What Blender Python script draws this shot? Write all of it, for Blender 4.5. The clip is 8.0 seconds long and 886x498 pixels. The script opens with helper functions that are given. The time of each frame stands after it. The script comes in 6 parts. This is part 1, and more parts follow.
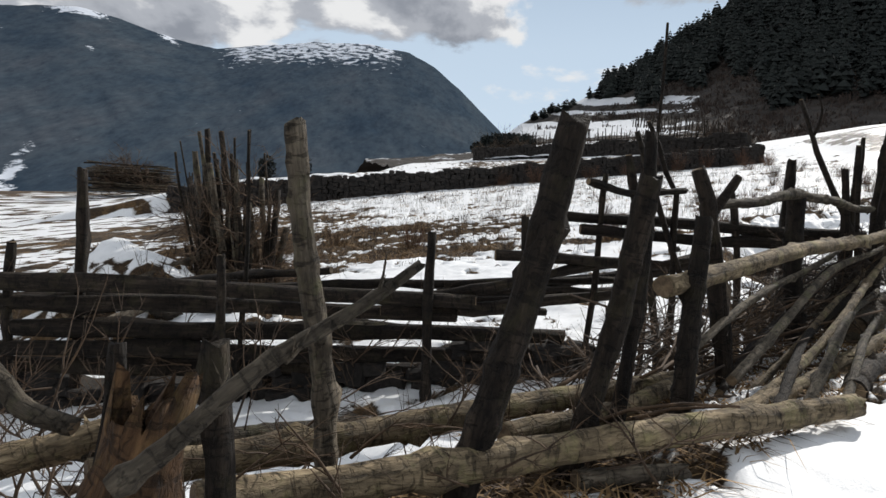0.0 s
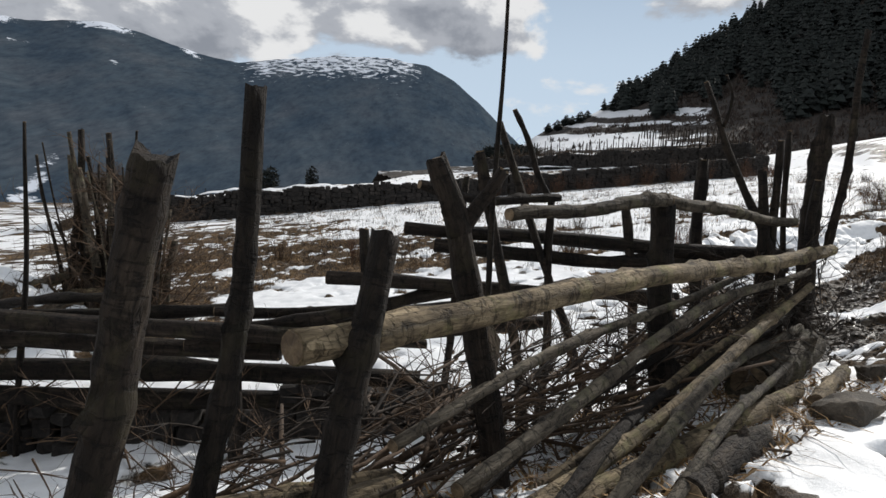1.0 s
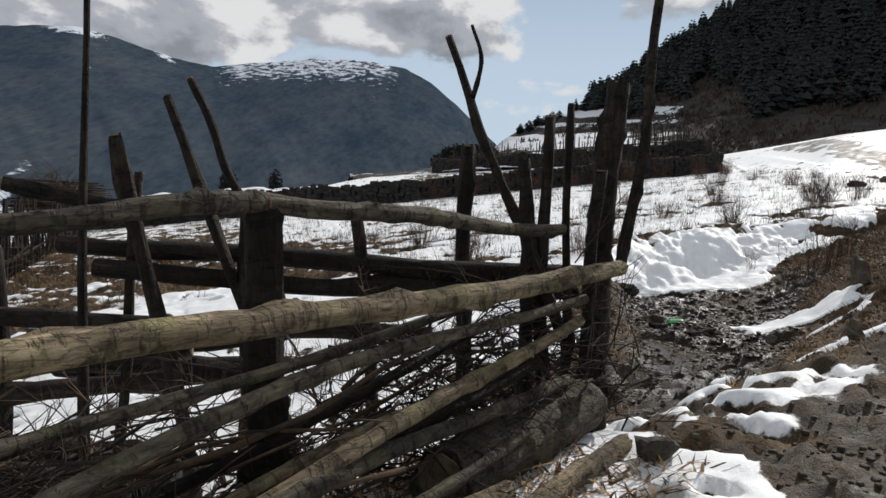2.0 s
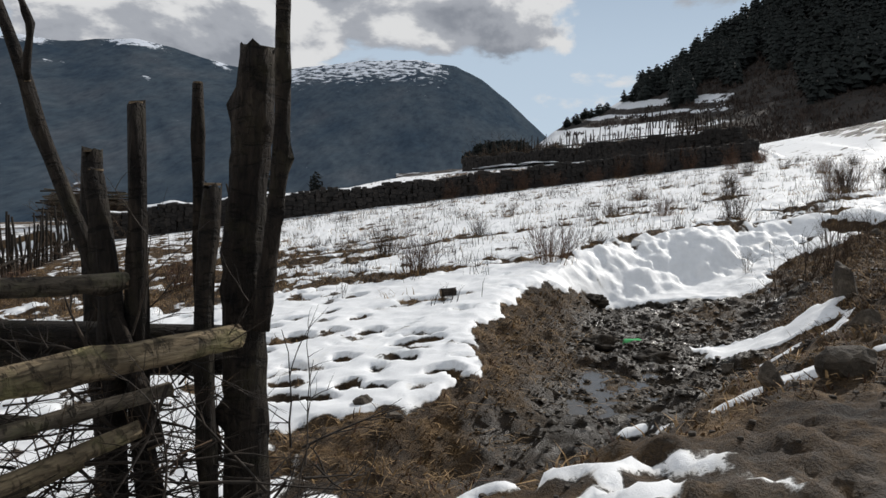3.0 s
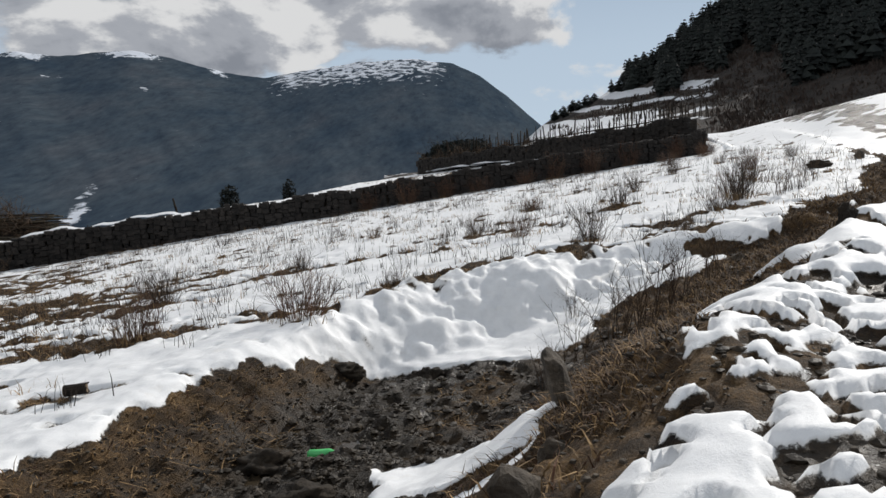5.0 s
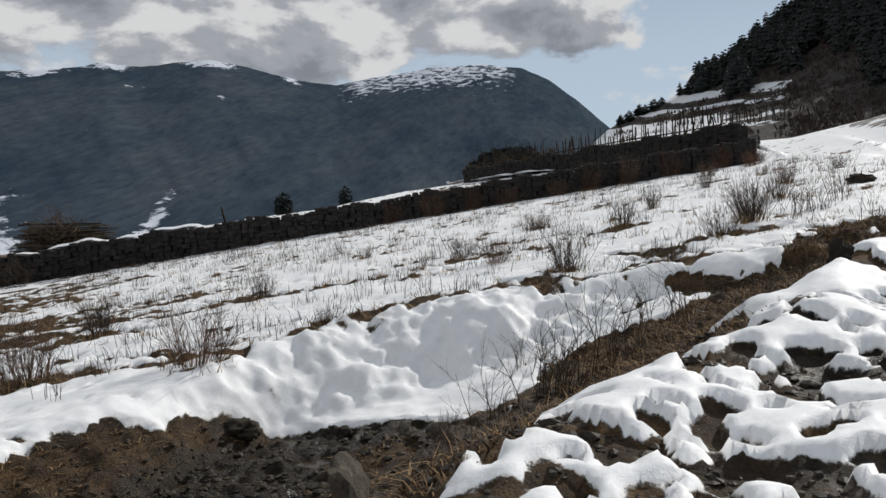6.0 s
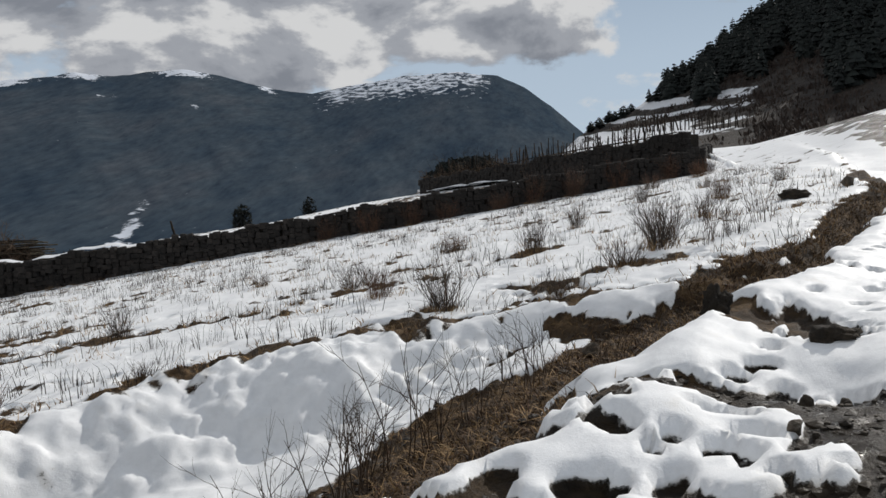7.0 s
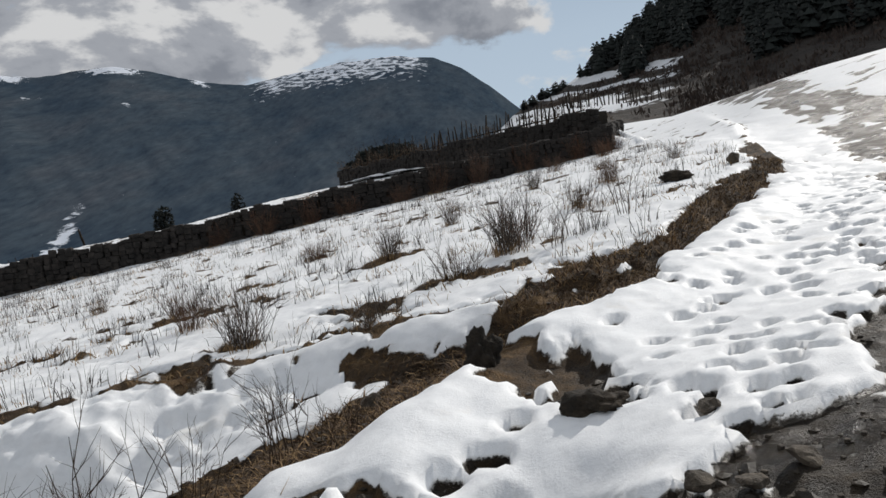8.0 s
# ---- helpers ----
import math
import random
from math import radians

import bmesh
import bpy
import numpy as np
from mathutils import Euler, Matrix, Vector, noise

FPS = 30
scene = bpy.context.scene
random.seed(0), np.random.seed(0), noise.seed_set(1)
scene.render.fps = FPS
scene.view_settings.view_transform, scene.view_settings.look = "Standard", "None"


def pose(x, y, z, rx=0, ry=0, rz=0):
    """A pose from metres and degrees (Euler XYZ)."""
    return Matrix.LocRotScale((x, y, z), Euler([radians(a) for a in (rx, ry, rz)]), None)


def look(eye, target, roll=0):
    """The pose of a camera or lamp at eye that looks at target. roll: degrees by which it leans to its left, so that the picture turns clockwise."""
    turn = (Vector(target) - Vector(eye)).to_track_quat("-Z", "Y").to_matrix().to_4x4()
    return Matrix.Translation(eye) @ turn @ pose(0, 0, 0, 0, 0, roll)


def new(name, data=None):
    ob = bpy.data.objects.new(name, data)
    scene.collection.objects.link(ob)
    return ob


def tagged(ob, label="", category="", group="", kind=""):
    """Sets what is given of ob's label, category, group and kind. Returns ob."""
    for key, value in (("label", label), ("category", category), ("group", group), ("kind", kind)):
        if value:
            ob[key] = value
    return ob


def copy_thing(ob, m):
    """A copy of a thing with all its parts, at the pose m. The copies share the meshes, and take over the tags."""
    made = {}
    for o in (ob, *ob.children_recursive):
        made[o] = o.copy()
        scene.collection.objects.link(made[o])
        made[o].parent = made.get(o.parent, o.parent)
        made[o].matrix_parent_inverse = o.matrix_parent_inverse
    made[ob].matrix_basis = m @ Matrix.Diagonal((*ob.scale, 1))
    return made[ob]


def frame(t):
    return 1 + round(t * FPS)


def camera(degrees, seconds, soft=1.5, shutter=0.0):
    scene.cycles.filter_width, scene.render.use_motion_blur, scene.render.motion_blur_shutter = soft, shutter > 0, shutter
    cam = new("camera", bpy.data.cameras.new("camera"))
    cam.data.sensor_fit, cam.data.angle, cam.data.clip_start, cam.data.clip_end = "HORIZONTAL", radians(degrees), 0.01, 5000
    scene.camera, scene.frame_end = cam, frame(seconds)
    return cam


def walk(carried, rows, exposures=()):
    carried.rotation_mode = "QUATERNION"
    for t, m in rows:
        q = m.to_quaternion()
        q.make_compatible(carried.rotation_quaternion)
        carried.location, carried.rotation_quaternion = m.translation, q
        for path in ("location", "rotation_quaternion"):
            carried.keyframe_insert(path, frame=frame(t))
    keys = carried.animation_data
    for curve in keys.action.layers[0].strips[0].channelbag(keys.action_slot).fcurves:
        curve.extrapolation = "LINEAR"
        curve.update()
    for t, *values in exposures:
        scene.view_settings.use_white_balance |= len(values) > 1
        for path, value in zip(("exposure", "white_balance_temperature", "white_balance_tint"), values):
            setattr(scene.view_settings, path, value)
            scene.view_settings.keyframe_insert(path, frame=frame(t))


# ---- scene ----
cam = camera(59.5, 8.0, 1.5, 0.0)
METRES, EYE, TILT, LEAN, TURN = 20.0, 1.45, -6.0, -2.5, 0.0
ROWS = [
    (0.0, 0.0, 0.0, 0.0, 0.0, 0.0, -0.0),
    (0.5, 0.0403, 0.0401, 0.0007, 0.91, 2.16, -2.62),
    (1.0, 0.0854, 0.0836, 0.0037, 1.39, 0.94, -0.24),
    (1.5, 0.1314, 0.1307, 0.0064, -1.12, 0.26, 0.71),
    (2.0, 0.1815, 0.1744, 0.0107, -0.05, 1.09, 0.62),
    (3.5, 0.3301, 0.2985, 0.0279, 5.57, 1.01, 2.92),
    (4.0, 0.3801, 0.3407, 0.0363, 3.85, 3.31, 5.92),
    (4.5, 0.4176, 0.3847, 0.044, 6.58, 2.63, 1.34),
    (5.0, 0.4676, 0.4306, 0.051, 4.57, 0.85, 4.5),
    (6.5, 0.5897, 0.557, 0.0739, 11.16, 1.96, 3.59),
    (7.0, 0.6253, 0.605, 0.0819, 8.04, 2.03, 4.75),
    (7.5, 0.6631, 0.6502, 0.0859, 9.16, 0.66, 6.23),
    (8.0, 0.7085, 0.6931, 0.0955, 4.32, 0.42, 8.48),
]
walk(cam, [(t, pose(0, 0, EYE, TILT, LEAN, TURN) @ pose(METRES * x, METRES * y, METRES * z, 90 + pitch, roll, yaw)) for t, x, y, z, yaw, pitch, roll in ROWS],
     [(0.0, -0.42), (2.0, -0.58), (5.0, -0.67), (7.0, -0.80), (8.0, -0.77)])

# ---- light: sun ahead and to the right, high; sky with broken cloud ----
SUN_AZ, SUN_EL = 37.0, 31.0          # degrees to the right of +y, and above the horizon
sun = new("sun", bpy.data.lights.new("sun", "SUN"))
sun.data.energy, sun.data.angle, sun.data.color = 5.0, radians(0.6), (1.0, 0.955, 0.895)
sun_dir = Vector((math.sin(radians(SUN_AZ)) * math.cos(radians(SUN_EL)), math.cos(radians(SUN_AZ)) * math.cos(radians(SUN_EL)), math.sin(radians(SUN_EL))))
sun.matrix_world = look(sun_dir * 100, (0, 0, 0))


def link(nt, a, b):
    nt.links.new(a, b)


def node(nt, kind, **kw):
    n = nt.nodes.new(kind)
    for k, v in kw.items():
        if k in n.inputs:
            n.inputs[k].default_value = v
        elif k == "attribute_name":
            n.attribute_name = v
        elif k == "feature":
            n.feature = v
    return n


def ramp(nt, fac, stops, interp="LINEAR"):
    r = nt.nodes.new("ShaderNodeValToRGB")
    r.color_ramp.interpolation = interp
    while len(r.color_ramp.elements) < len(stops):
        r.color_ramp.elements.new(0.5)
    for e, (p, c) in zip(r.color_ramp.elements, stops):
        e.position, e.color = p, (c, c, c, 1) if isinstance(c, (int, float)) else (*c, 1)
    link(nt, fac, r.inputs["Fac"])
    return r.outputs["Color"]


def math_node(nt, op, a, b=None, clamp=False):
    m = nt.nodes.new("ShaderNodeMath")
    m.operation, m.use_clamp = op, clamp
    for i, v in enumerate((a, b)):
        if v is None:
            continue
        if isinstance(v, (int, float)):
            m.inputs[i].default_value = v
        else:
            link(nt, v, m.inputs[i])
    return m.outputs[0]


def mix_rgb(nt, fac, a, b, mode="MIX"):
    m = nt.nodes.new("ShaderNodeMix")
    m.data_type, m.blend_type = "RGBA", mode
    for i, v in ((0, fac), (6, a), (7, b)):
        if isinstance(v, (int, float)):
            m.inputs[i].default_value = v
        elif isinstance(v, tuple):
            m.inputs[i].default_value = (*v, 1)
        else:
            link(nt, v, m.inputs[i])
    return m.outputs[2]


def noise_tex(nt, vec, scale, detail=4.0, rough=0.55, dist=0.0):
    n = nt.nodes.new("ShaderNodeTexNoise")
    n.inputs["Scale"].default_value, n.inputs["Detail"].default_value = scale, detail
    n.inputs["Roughness"].default_value, n.inputs["Distortion"].default_value = rough, dist
    if vec is not None:
        link(nt, vec, n.inputs["Vector"])
    return n.outputs["Fac"]


def mapping(nt, vec, scale=(1, 1, 1), loc=(0, 0, 0)):
    m = nt.nodes.new("ShaderNodeMapping")
    m.inputs["Scale"].default_value, m.inputs["Location"].default_value = scale, loc
    link(nt, vec, m.inputs["Vector"])
    return m.outputs["Vector"]


world = bpy.data.worlds.new("sky")
scene.world = world
world.use_nodes = True
wt = world.node_tree
wt.nodes.clear()
sky = node(wt, "ShaderNodeTexSky")
sky.sky_type, sky.sun_disc = "NISHITA", False
sky.sun_elevation, sky.sun_rotation = radians(SUN_EL), radians(SUN_AZ)
sky.altitude, sky.air_density, sky.dust_density = 2800, 1.0, 0.6
coord = node(wt, "ShaderNodeTexCoord").outputs["Generated"]
sep = node(wt, "ShaderNodeSeparateXYZ")
link(wt, coord, sep.inputs[0])
# heaped clouds: banks of noise over the whole sky, thicker to the west and overhead, clear to the east
puff = mapping(wt, coord, (1.0, 1.0, 1.9), (0.37, 0.12, 0.05))
lit_side = mapping(wt, coord, (1.0, 1.0, 1.9), (0.37 + 0.030, 0.12 + 0.02, 0.05 + 0.075))
n_big, n_lit = noise_tex(wt, puff, 4.6, 9.0, 0.56, 0.2), noise_tex(wt, lit_side, 4.6, 9.0, 0.56, 0.2)
west = ramp(wt, math_node(wt, "ADD", math_node(wt, "MULTIPLY", sep.outputs[0], 1.0), 0.5), [(0.0, 0.13), (0.36, 0.12), (0.50, 0.07), (0.64, 0.0)])
high = ramp(wt, sep.outputs[2], [(0.05, 0.0), (0.20, 0.12), (0.6, 0.10)])
dense = math_node(wt, "ADD", math_node(wt, "ADD", n_big, west), high)
cover = ramp(wt, dense, [(0.585, 0.0), (0.655, 1.0)], "EASE")
glow = math_node(wt, "ADD", math_node(wt, "MULTIPLY", math_node(wt, "SUBTRACT", n_big, n_lit), 2.6), math_node(wt, "SUBTRACT", 1.12, math_node(wt, "MULTIPLY", dense, 0.95)))
body = ramp(wt, glow, [(0.12, (4.9, 5.3, 6.1)), (0.38, (7.6, 8.0, 8.8)), (0.58, (14.5, 14.6, 14.7))], "EASE")
haze = ramp(wt, math_node(wt, "MULTIPLY", sep.outputs[2], 3.0), [(0.0, 0.97), (0.45, 0.85), (1.0, 0.45)])
pale = mix_rgb(wt, haze, sky.outputs[0], (10.6, 12.8, 15.2))
mixed = mix_rgb(wt, cover, pale, body)
bg = node(wt, "ShaderNodeBackground", Strength=0.076)
link(wt, mixed, bg.inputs["Color"])
link(wt, bg.outputs[0], node(wt, "ShaderNodeOutputWorld").inputs["Surface"])

# ---- materials ----
def material(name):
    m = bpy.data.materials.new(name)
    m.use_nodes = True
    nt = m.node_tree
    return m, nt, nt.nodes["Principled BSDF"]


def bump(nt, bsdf, height, strength, distance):
    b = node(nt, "ShaderNodeBump", Strength=strength, Distance=distance)
    link(nt, height, b.inputs["Height"])
    link(nt, b.outputs[0], bsdf.inputs["Normal"])


def obj_coord(nt):
    return node(nt, "ShaderNodeTexCoord").outputs["Object"]


def ground_material():
    m, nt, bs = material("ground")
    geo = node(nt, "ShaderNodeNewGeometry").outputs["Position"]
    att = node(nt, "ShaderNodeAttribute", attribute_name="cover")
    sp = node(nt, "ShaderNodeSeparateColor")
    link(nt, att.outputs["Color"], sp.inputs[0])
    snow, mud, grav = sp.outputs[0], sp.outputs[1], sp.outputs[2]
    fine = noise_tex(nt, geo, 9.0, 6.0, 0.65)
    mid = noise_tex(nt, geo, 1.7, 5.0, 0.6)
    tiny = noise_tex(nt, geo, 60.0, 4.0, 0.7)
    # dead grass and soil
    soil = ramp(nt, mid, [(0.3, (0.020, 0.012, 0.006)), (0.5, (0.068, 0.039, 0.015)), (0.7, (0.180, 0.105, 0.040))])
    soil = mix_rgb(nt, 0.75, soil, ramp(nt, math_node(nt, "MULTIPLY", math_node(nt, "ADD", tiny, fine), 0.5), [(0.38, 0.10), (0.62, 1.7)]), "MULTIPLY")
    mudc = ramp(nt, fine, [(0.35, (0.008, 0.0055, 0.0035)), (0.6, (0.026, 0.017, 0.008)), (0.8, (0.066, 0.043, 0.019))])
    vor = node(nt, "ShaderNodeTexVoronoi", Scale=22.0)
    link(nt, geo, vor.inputs["Vector"])
    pebble = ramp(nt, vor.outputs["Distance"], [(0.0, 1.5), (0.5, 0.8), (0.9, 0.25)])
    gravc = mix_rgb(nt, 0.8, ramp(nt, fine, [(0.3, (0.036, 0.026, 0.017)), (0.7, (0.11, 0.083, 0.056))]), pebble, "MULTIPLY")
    col = mix_rgb(nt, mud, soil, mudc)
    col = mix_rgb(nt, grav, col, gravc)
    edge = math_node(nt, "ADD", snow, math_node(nt, "MULTIPLY", math_node(nt, "SUBTRACT", math_node(nt, "ADD", math_node(nt, "MULTIPLY", fine, 0.6), math_node(nt, "MULTIPLY", tiny, 0.4)), 0.5), 0.62))
    mask = ramp(nt, edge, [(0.43, 0.0), (0.49, 1.0)])
    dirty = ramp(nt, mid, [(0.35, (0.90, 0.91, 0.92)), (0.62, (0.87, 0.88, 0.89)), (0.8, (0.78, 0.76, 0.72))])
    thin = ramp(nt, snow, [(0.40, (0.58, 0.54, 0.48)), (0.56, (1, 1, 1))])
    snowc = mix_rgb(nt, 1.0, mix_rgb(nt, 1.0, dirty, ramp(nt, fine, [(0.32, 0.92), (0.55, 1.0)]), "MULTIPLY"), thin, "MULTIPLY")
    link(nt, mix_rgb(nt, mask, col, snowc), bs.inputs["Base Color"])
    wet = math_node(nt, "MULTIPLY", math_node(nt, "MAXIMUM", mud, math_node(nt, "MULTIPLY", grav, 0.95)), math_node(nt, "SUBTRACT", 1.0, mask))
    rough = math_node(nt, "SUBTRACT", 0.92, math_node(nt, "MULTIPLY", wet, ramp(nt, mid, [(0.40, 0.72), (0.60, 0.20)])))
    link(nt, math_node(nt, "SUBTRACT", 0.5, math_node(nt, "MULTIPLY", mud, 0.25)), bs.inputs["Specular IOR Level"])
    link(nt, math_node(nt, "SUBTRACT", rough, math_node(nt, "MULTIPLY", mask, 0.3)), bs.inputs["Roughness"])
    h = math_node(nt, "ADD", math_node(nt, "MULTIPLY", fine, 0.05), math_node(nt, "MULTIPLY", tiny, 0.030))
    h = math_node(nt, "ADD", h, math_node(nt, "MULTIPLY", math_node(nt, "MULTIPLY", vor.outputs["Distance"], grav), -0.02))
    h = math_node(nt, "MULTIPLY", h, math_node(nt, "SUBTRACT", 1.0, math_node(nt, "MULTIPLY", mask, 0.90)))
    bump(nt, bs, h, 1.0, 1.0)
    return m


def node_color(nt, vec):
    n = node(nt, "ShaderNodeTexNoise", Scale=9.0, Detail=4.0)
    link(nt, vec, n.inputs["Vector"])
    return n.outputs["Color"]


def wood_material(name, dark, mid_c, light, ring=18.0):
    """Weathered bark running along the local z of each log."""
    m, nt, bs = material(name)
    co = obj_coord(nt)
    rnd = node(nt, "ShaderNodeObjectInfo").outputs["Random"]
    long = noise_tex(nt, mapping(nt, co, (ring, ring, 1.6)), 1.0, 6.0, 0.65, 0.4)
    blot = noise_tex(nt, co, 5.0, 5.0, 0.6)
    fine = noise_tex(nt, mapping(nt, co, (60, 60, 14)), 1.0, 4.0, 0.7)
    col = ramp(nt, long, [(0.3, dark), (0.52, mid_c), (0.72, light)])
    col = mix_rgb(nt, ramp(nt, blot, [(0.42, 0.0), (0.62, 0.75)]), col, dark)
    col = mix_rgb(nt, 0.6, col, ramp(nt, fine, [(0.3, 0.5), (0.7, 1.3)]), "MULTIPLY")
    # plates of bark with dark cracks, and knots
    bent = mix_rgb(nt, 0.06, co, node_color(nt, co))
    warp = mapping(nt, bent, (30, 30, 5.5))
    crack = node(nt, "ShaderNodeTexVoronoi", feature="DISTANCE_TO_EDGE", Scale=1.0)
    link(nt, warp, crack.inputs["Vector"])
    knot = node(nt, "ShaderNodeTexVoronoi", Scale=1.0)
    link(nt, mapping(nt, co, (9, 9, 5)), knot.inputs["Vector"])
    gap = ramp(nt, math_node(nt, "ADD", crack.outputs["Distance"], math_node(nt, "MULTIPLY", math_node(nt, "SUBTRACT", fine, 0.5), 0.25)), [(0.0, 0.45), (0.07, 1.0)])
    eye = ramp(nt, math_node(nt, "ADD", knot.outputs["Distance"], math_node(nt, "MULTIPLY", math_node(nt, "SUBTRACT", fine, 0.5), 0.2)), [(0.10, 0.25), (0.20, 1.0)])
    worn = ramp(nt, noise_tex(nt, co, 2.3, 3.0), [(0.44, 0.8), (0.58, 0.1)])
    col = mix_rgb(nt, worn, col, gap, "MULTIPLY")
    col = mix_rgb(nt, 0.8, col, eye, "MULTIPLY")
    notch = ramp(nt, noise_tex(nt, mapping(nt, co, (11, 11, 34)), 1.0, 3.0, 0.6, 0.6), [(0.54, 1.0), (0.62, 0.25)])
    col = mix_rgb(nt, 0.75, col, notch, "MULTIPLY")
    moss = ramp(nt, noise_tex(nt, co, 3.6, 5.0, 0.7), [(0.52, 0.0), (0.66, 0.5)])
    col = mix_rgb(nt, moss, col, (light[0] * 0.62, light[1] * 0.72, light[2] * 0.50))
    tint = ramp(nt, rnd, [(0.0, 0.7), (1.0, 1.25)])
    link(nt, mix_rgb(nt, 1.0, col, tint, "MULTIPLY"), bs.inputs["Base Color"])
    bs.inputs["Roughness"].default_value = 0.85
    bs.inputs["Specular IOR Level"].default_value = 0.25
    h = math_node(nt, "ADD", math_node(nt, "MULTIPLY", long, 0.5), math_node(nt, "MULTIPLY", fine, 0.5))
    h = math_node(nt, "ADD", h, math_node(nt, "MULTIPLY", math_node(nt, "ADD", gap, notch), 0.22))
    bump(nt, bs, h, 1.0, 0.032)
    return m


def speckled(name, stops, scale=6.0, rough=0.9, bump_d=0.02, fine_scale=40.0):
    m, nt, bs = material(name)
    co = obj_coord(nt)
    rnd = node(nt, "ShaderNodeObjectInfo").outputs["Random"]
    isl = node(nt, "ShaderNodeNewGeometry").outputs["Random Per Island"]
    a = noise_tex(nt, co, scale, 6.0, 0.62)
    b = noise_tex(nt, co, fine_scale, 4.0, 0.7)
    col = mix_rgb(nt, 0.65, ramp(nt, a, stops), ramp(nt, b, [(0.3, 0.55), (0.7, 1.35)]), "MULTIPLY")
    col = mix_rgb(nt, 1.0, col, ramp(nt, rnd, [(0.0, 0.75), (1.0, 1.2)]), "MULTIPLY")
    col = mix_rgb(nt, 1.0, col, ramp(nt, isl, [(0.0, 0.65), (1.0, 1.3)]), "MULTIPLY")
    link(nt, col, bs.inputs["Base Color"])
    bs.inputs["Roughness"].default_value = rough
    bump(nt, bs, math_node(nt, "ADD", a, math_node(nt, "MULTIPLY", b, 0.4)), 0.8, bump_d)
    return m


GROUND = ground_material()
BARK_DARK = wood_material("bark_dark", (0.011, 0.008, 0.006), (0.030, 0.022, 0.016), (0.080, 0.060, 0.043))
BARK_GREY = wood_material("bark_grey", (0.045, 0.036, 0.026), (0.14, 0.115, 0.085), (0.28, 0.234, 0.172))
BARK_PALE = wood_material("peeled_log", (0.075, 0.056, 0.036), (0.27, 0.205, 0.125), (0.50, 0.395, 0.25), 13.0)
CUT = speckled("cut_wood", [(0.3, (0.08, 0.055, 0.035)), (0.7, (0.24, 0.17, 0.10))], 12.0)
TWIG = speckled("twig", [(0.3, (0.034, 0.020, 0.011)), (0.7, (0.115, 0.070, 0.038))], 8.0)
TWIG_DARK = speckled("dark_twig", [(0.3, (0.014, 0.010, 0.007)), (0.7, (0.055, 0.038, 0.025))], 8.0)
SCRUB = speckled("far_scrub", [(0.3, (0.026, 0.018, 0.014)), (0.7, (0.070, 0.049, 0.038))], 2.0)
STRAW = speckled("dead_grass", [(0.3, (0.15, 0.088, 0.036)), (0.7, (0.38, 0.245, 0.115))], 3.0)
REED = speckled("red_brown_stalk", [(0.3, (0.06, 0.026, 0.014)), (0.7, (0.16, 0.075, 0.04))], 3.0)
STONE = speckled("stone", [(0.3, (0.030, 0.024, 0.018)), (0.55, (0.085, 0.067, 0.048)), (0.75, (0.17, 0.14, 0.105))], 5.0, 0.88, 0.03)
WALLSTONE = speckled("wall_stone", [(0.3, (0.007, 0.006, 0.005)), (0.7, (0.034, 0.028, 0.024))], 4.0, 0.95, 0.03)
EARTH = speckled("dark_earth", [(0.3, (0.012, 0.009, 0.006)), (0.7, (0.050, 0.036, 0.022))], 5.0, 0.95, 0.04)
NEEDLE = speckled("conifer", [(0.3, (0.010, 0.014, 0.013)), (0.7, (0.020, 0.027, 0.023))], 0.5, 0.9, 0.05, 4.0)
SNOWCAP, snt, sbs = material("snow")
link(snt, ramp(snt, noise_tex(snt, obj_coord(snt), 3.0), [(0.3, (0.80, 0.81, 0.83)), (0.7, (0.87, 0.88, 0.89))]), sbs.inputs["Base Color"])
sbs.inputs["Roughness"].default_value = 0.6


# ---- terrain ----
RNG = np.random.RandomState(7)
LATTICE = RNG.rand(256, 256)


def vnoise(x, y):
    """Smooth value noise, -0.5 to 0.5, one cell a unit."""
    xi, yi = np.floor(x).astype(int), np.floor(y).astype(int)
    fx, fy = x - xi, y - yi
    fx, fy = fx * fx * (3 - 2 * fx), fy * fy * (3 - 2 * fy)
    a, b = LATTICE[xi % 256, yi % 256], LATTICE[(xi + 1) % 256, yi % 256]
    c, d = LATTICE[xi % 256, (yi + 1) % 256], LATTICE[(xi + 1) % 256, (yi + 1) % 256]
    return (a * (1 - fx) + b * fx) * (1 - fy) + (c * (1 - fx) + d * fx) * fy - 0.5


def fbm(x, y, octaves=4):
    total, amp = 0.0, 1.0
    for k in range(octaves):
        total = total + amp * vnoise(x * 2 ** k + 17.3 * k, y * 2 ** k + 9.1 * k)
        amp *= 0.5
    return total


def sstep(a, b, v):
    t = np.clip((v - a) / (b - a), 0, 1)
    return t * t * (3 - 2 * t)


def blob(x, y, cx, cy, rx, ry=None, turn=0.0):
    ry = ry or rx
    c, s = math.cos(radians(turn)), math.sin(radians(turn))
    dx, dy = x - cx, y - cy
    return np.exp(-(((dx * c + dy * s) / rx) ** 2 + ((dy * c - dx * s) / ry) ** 2))


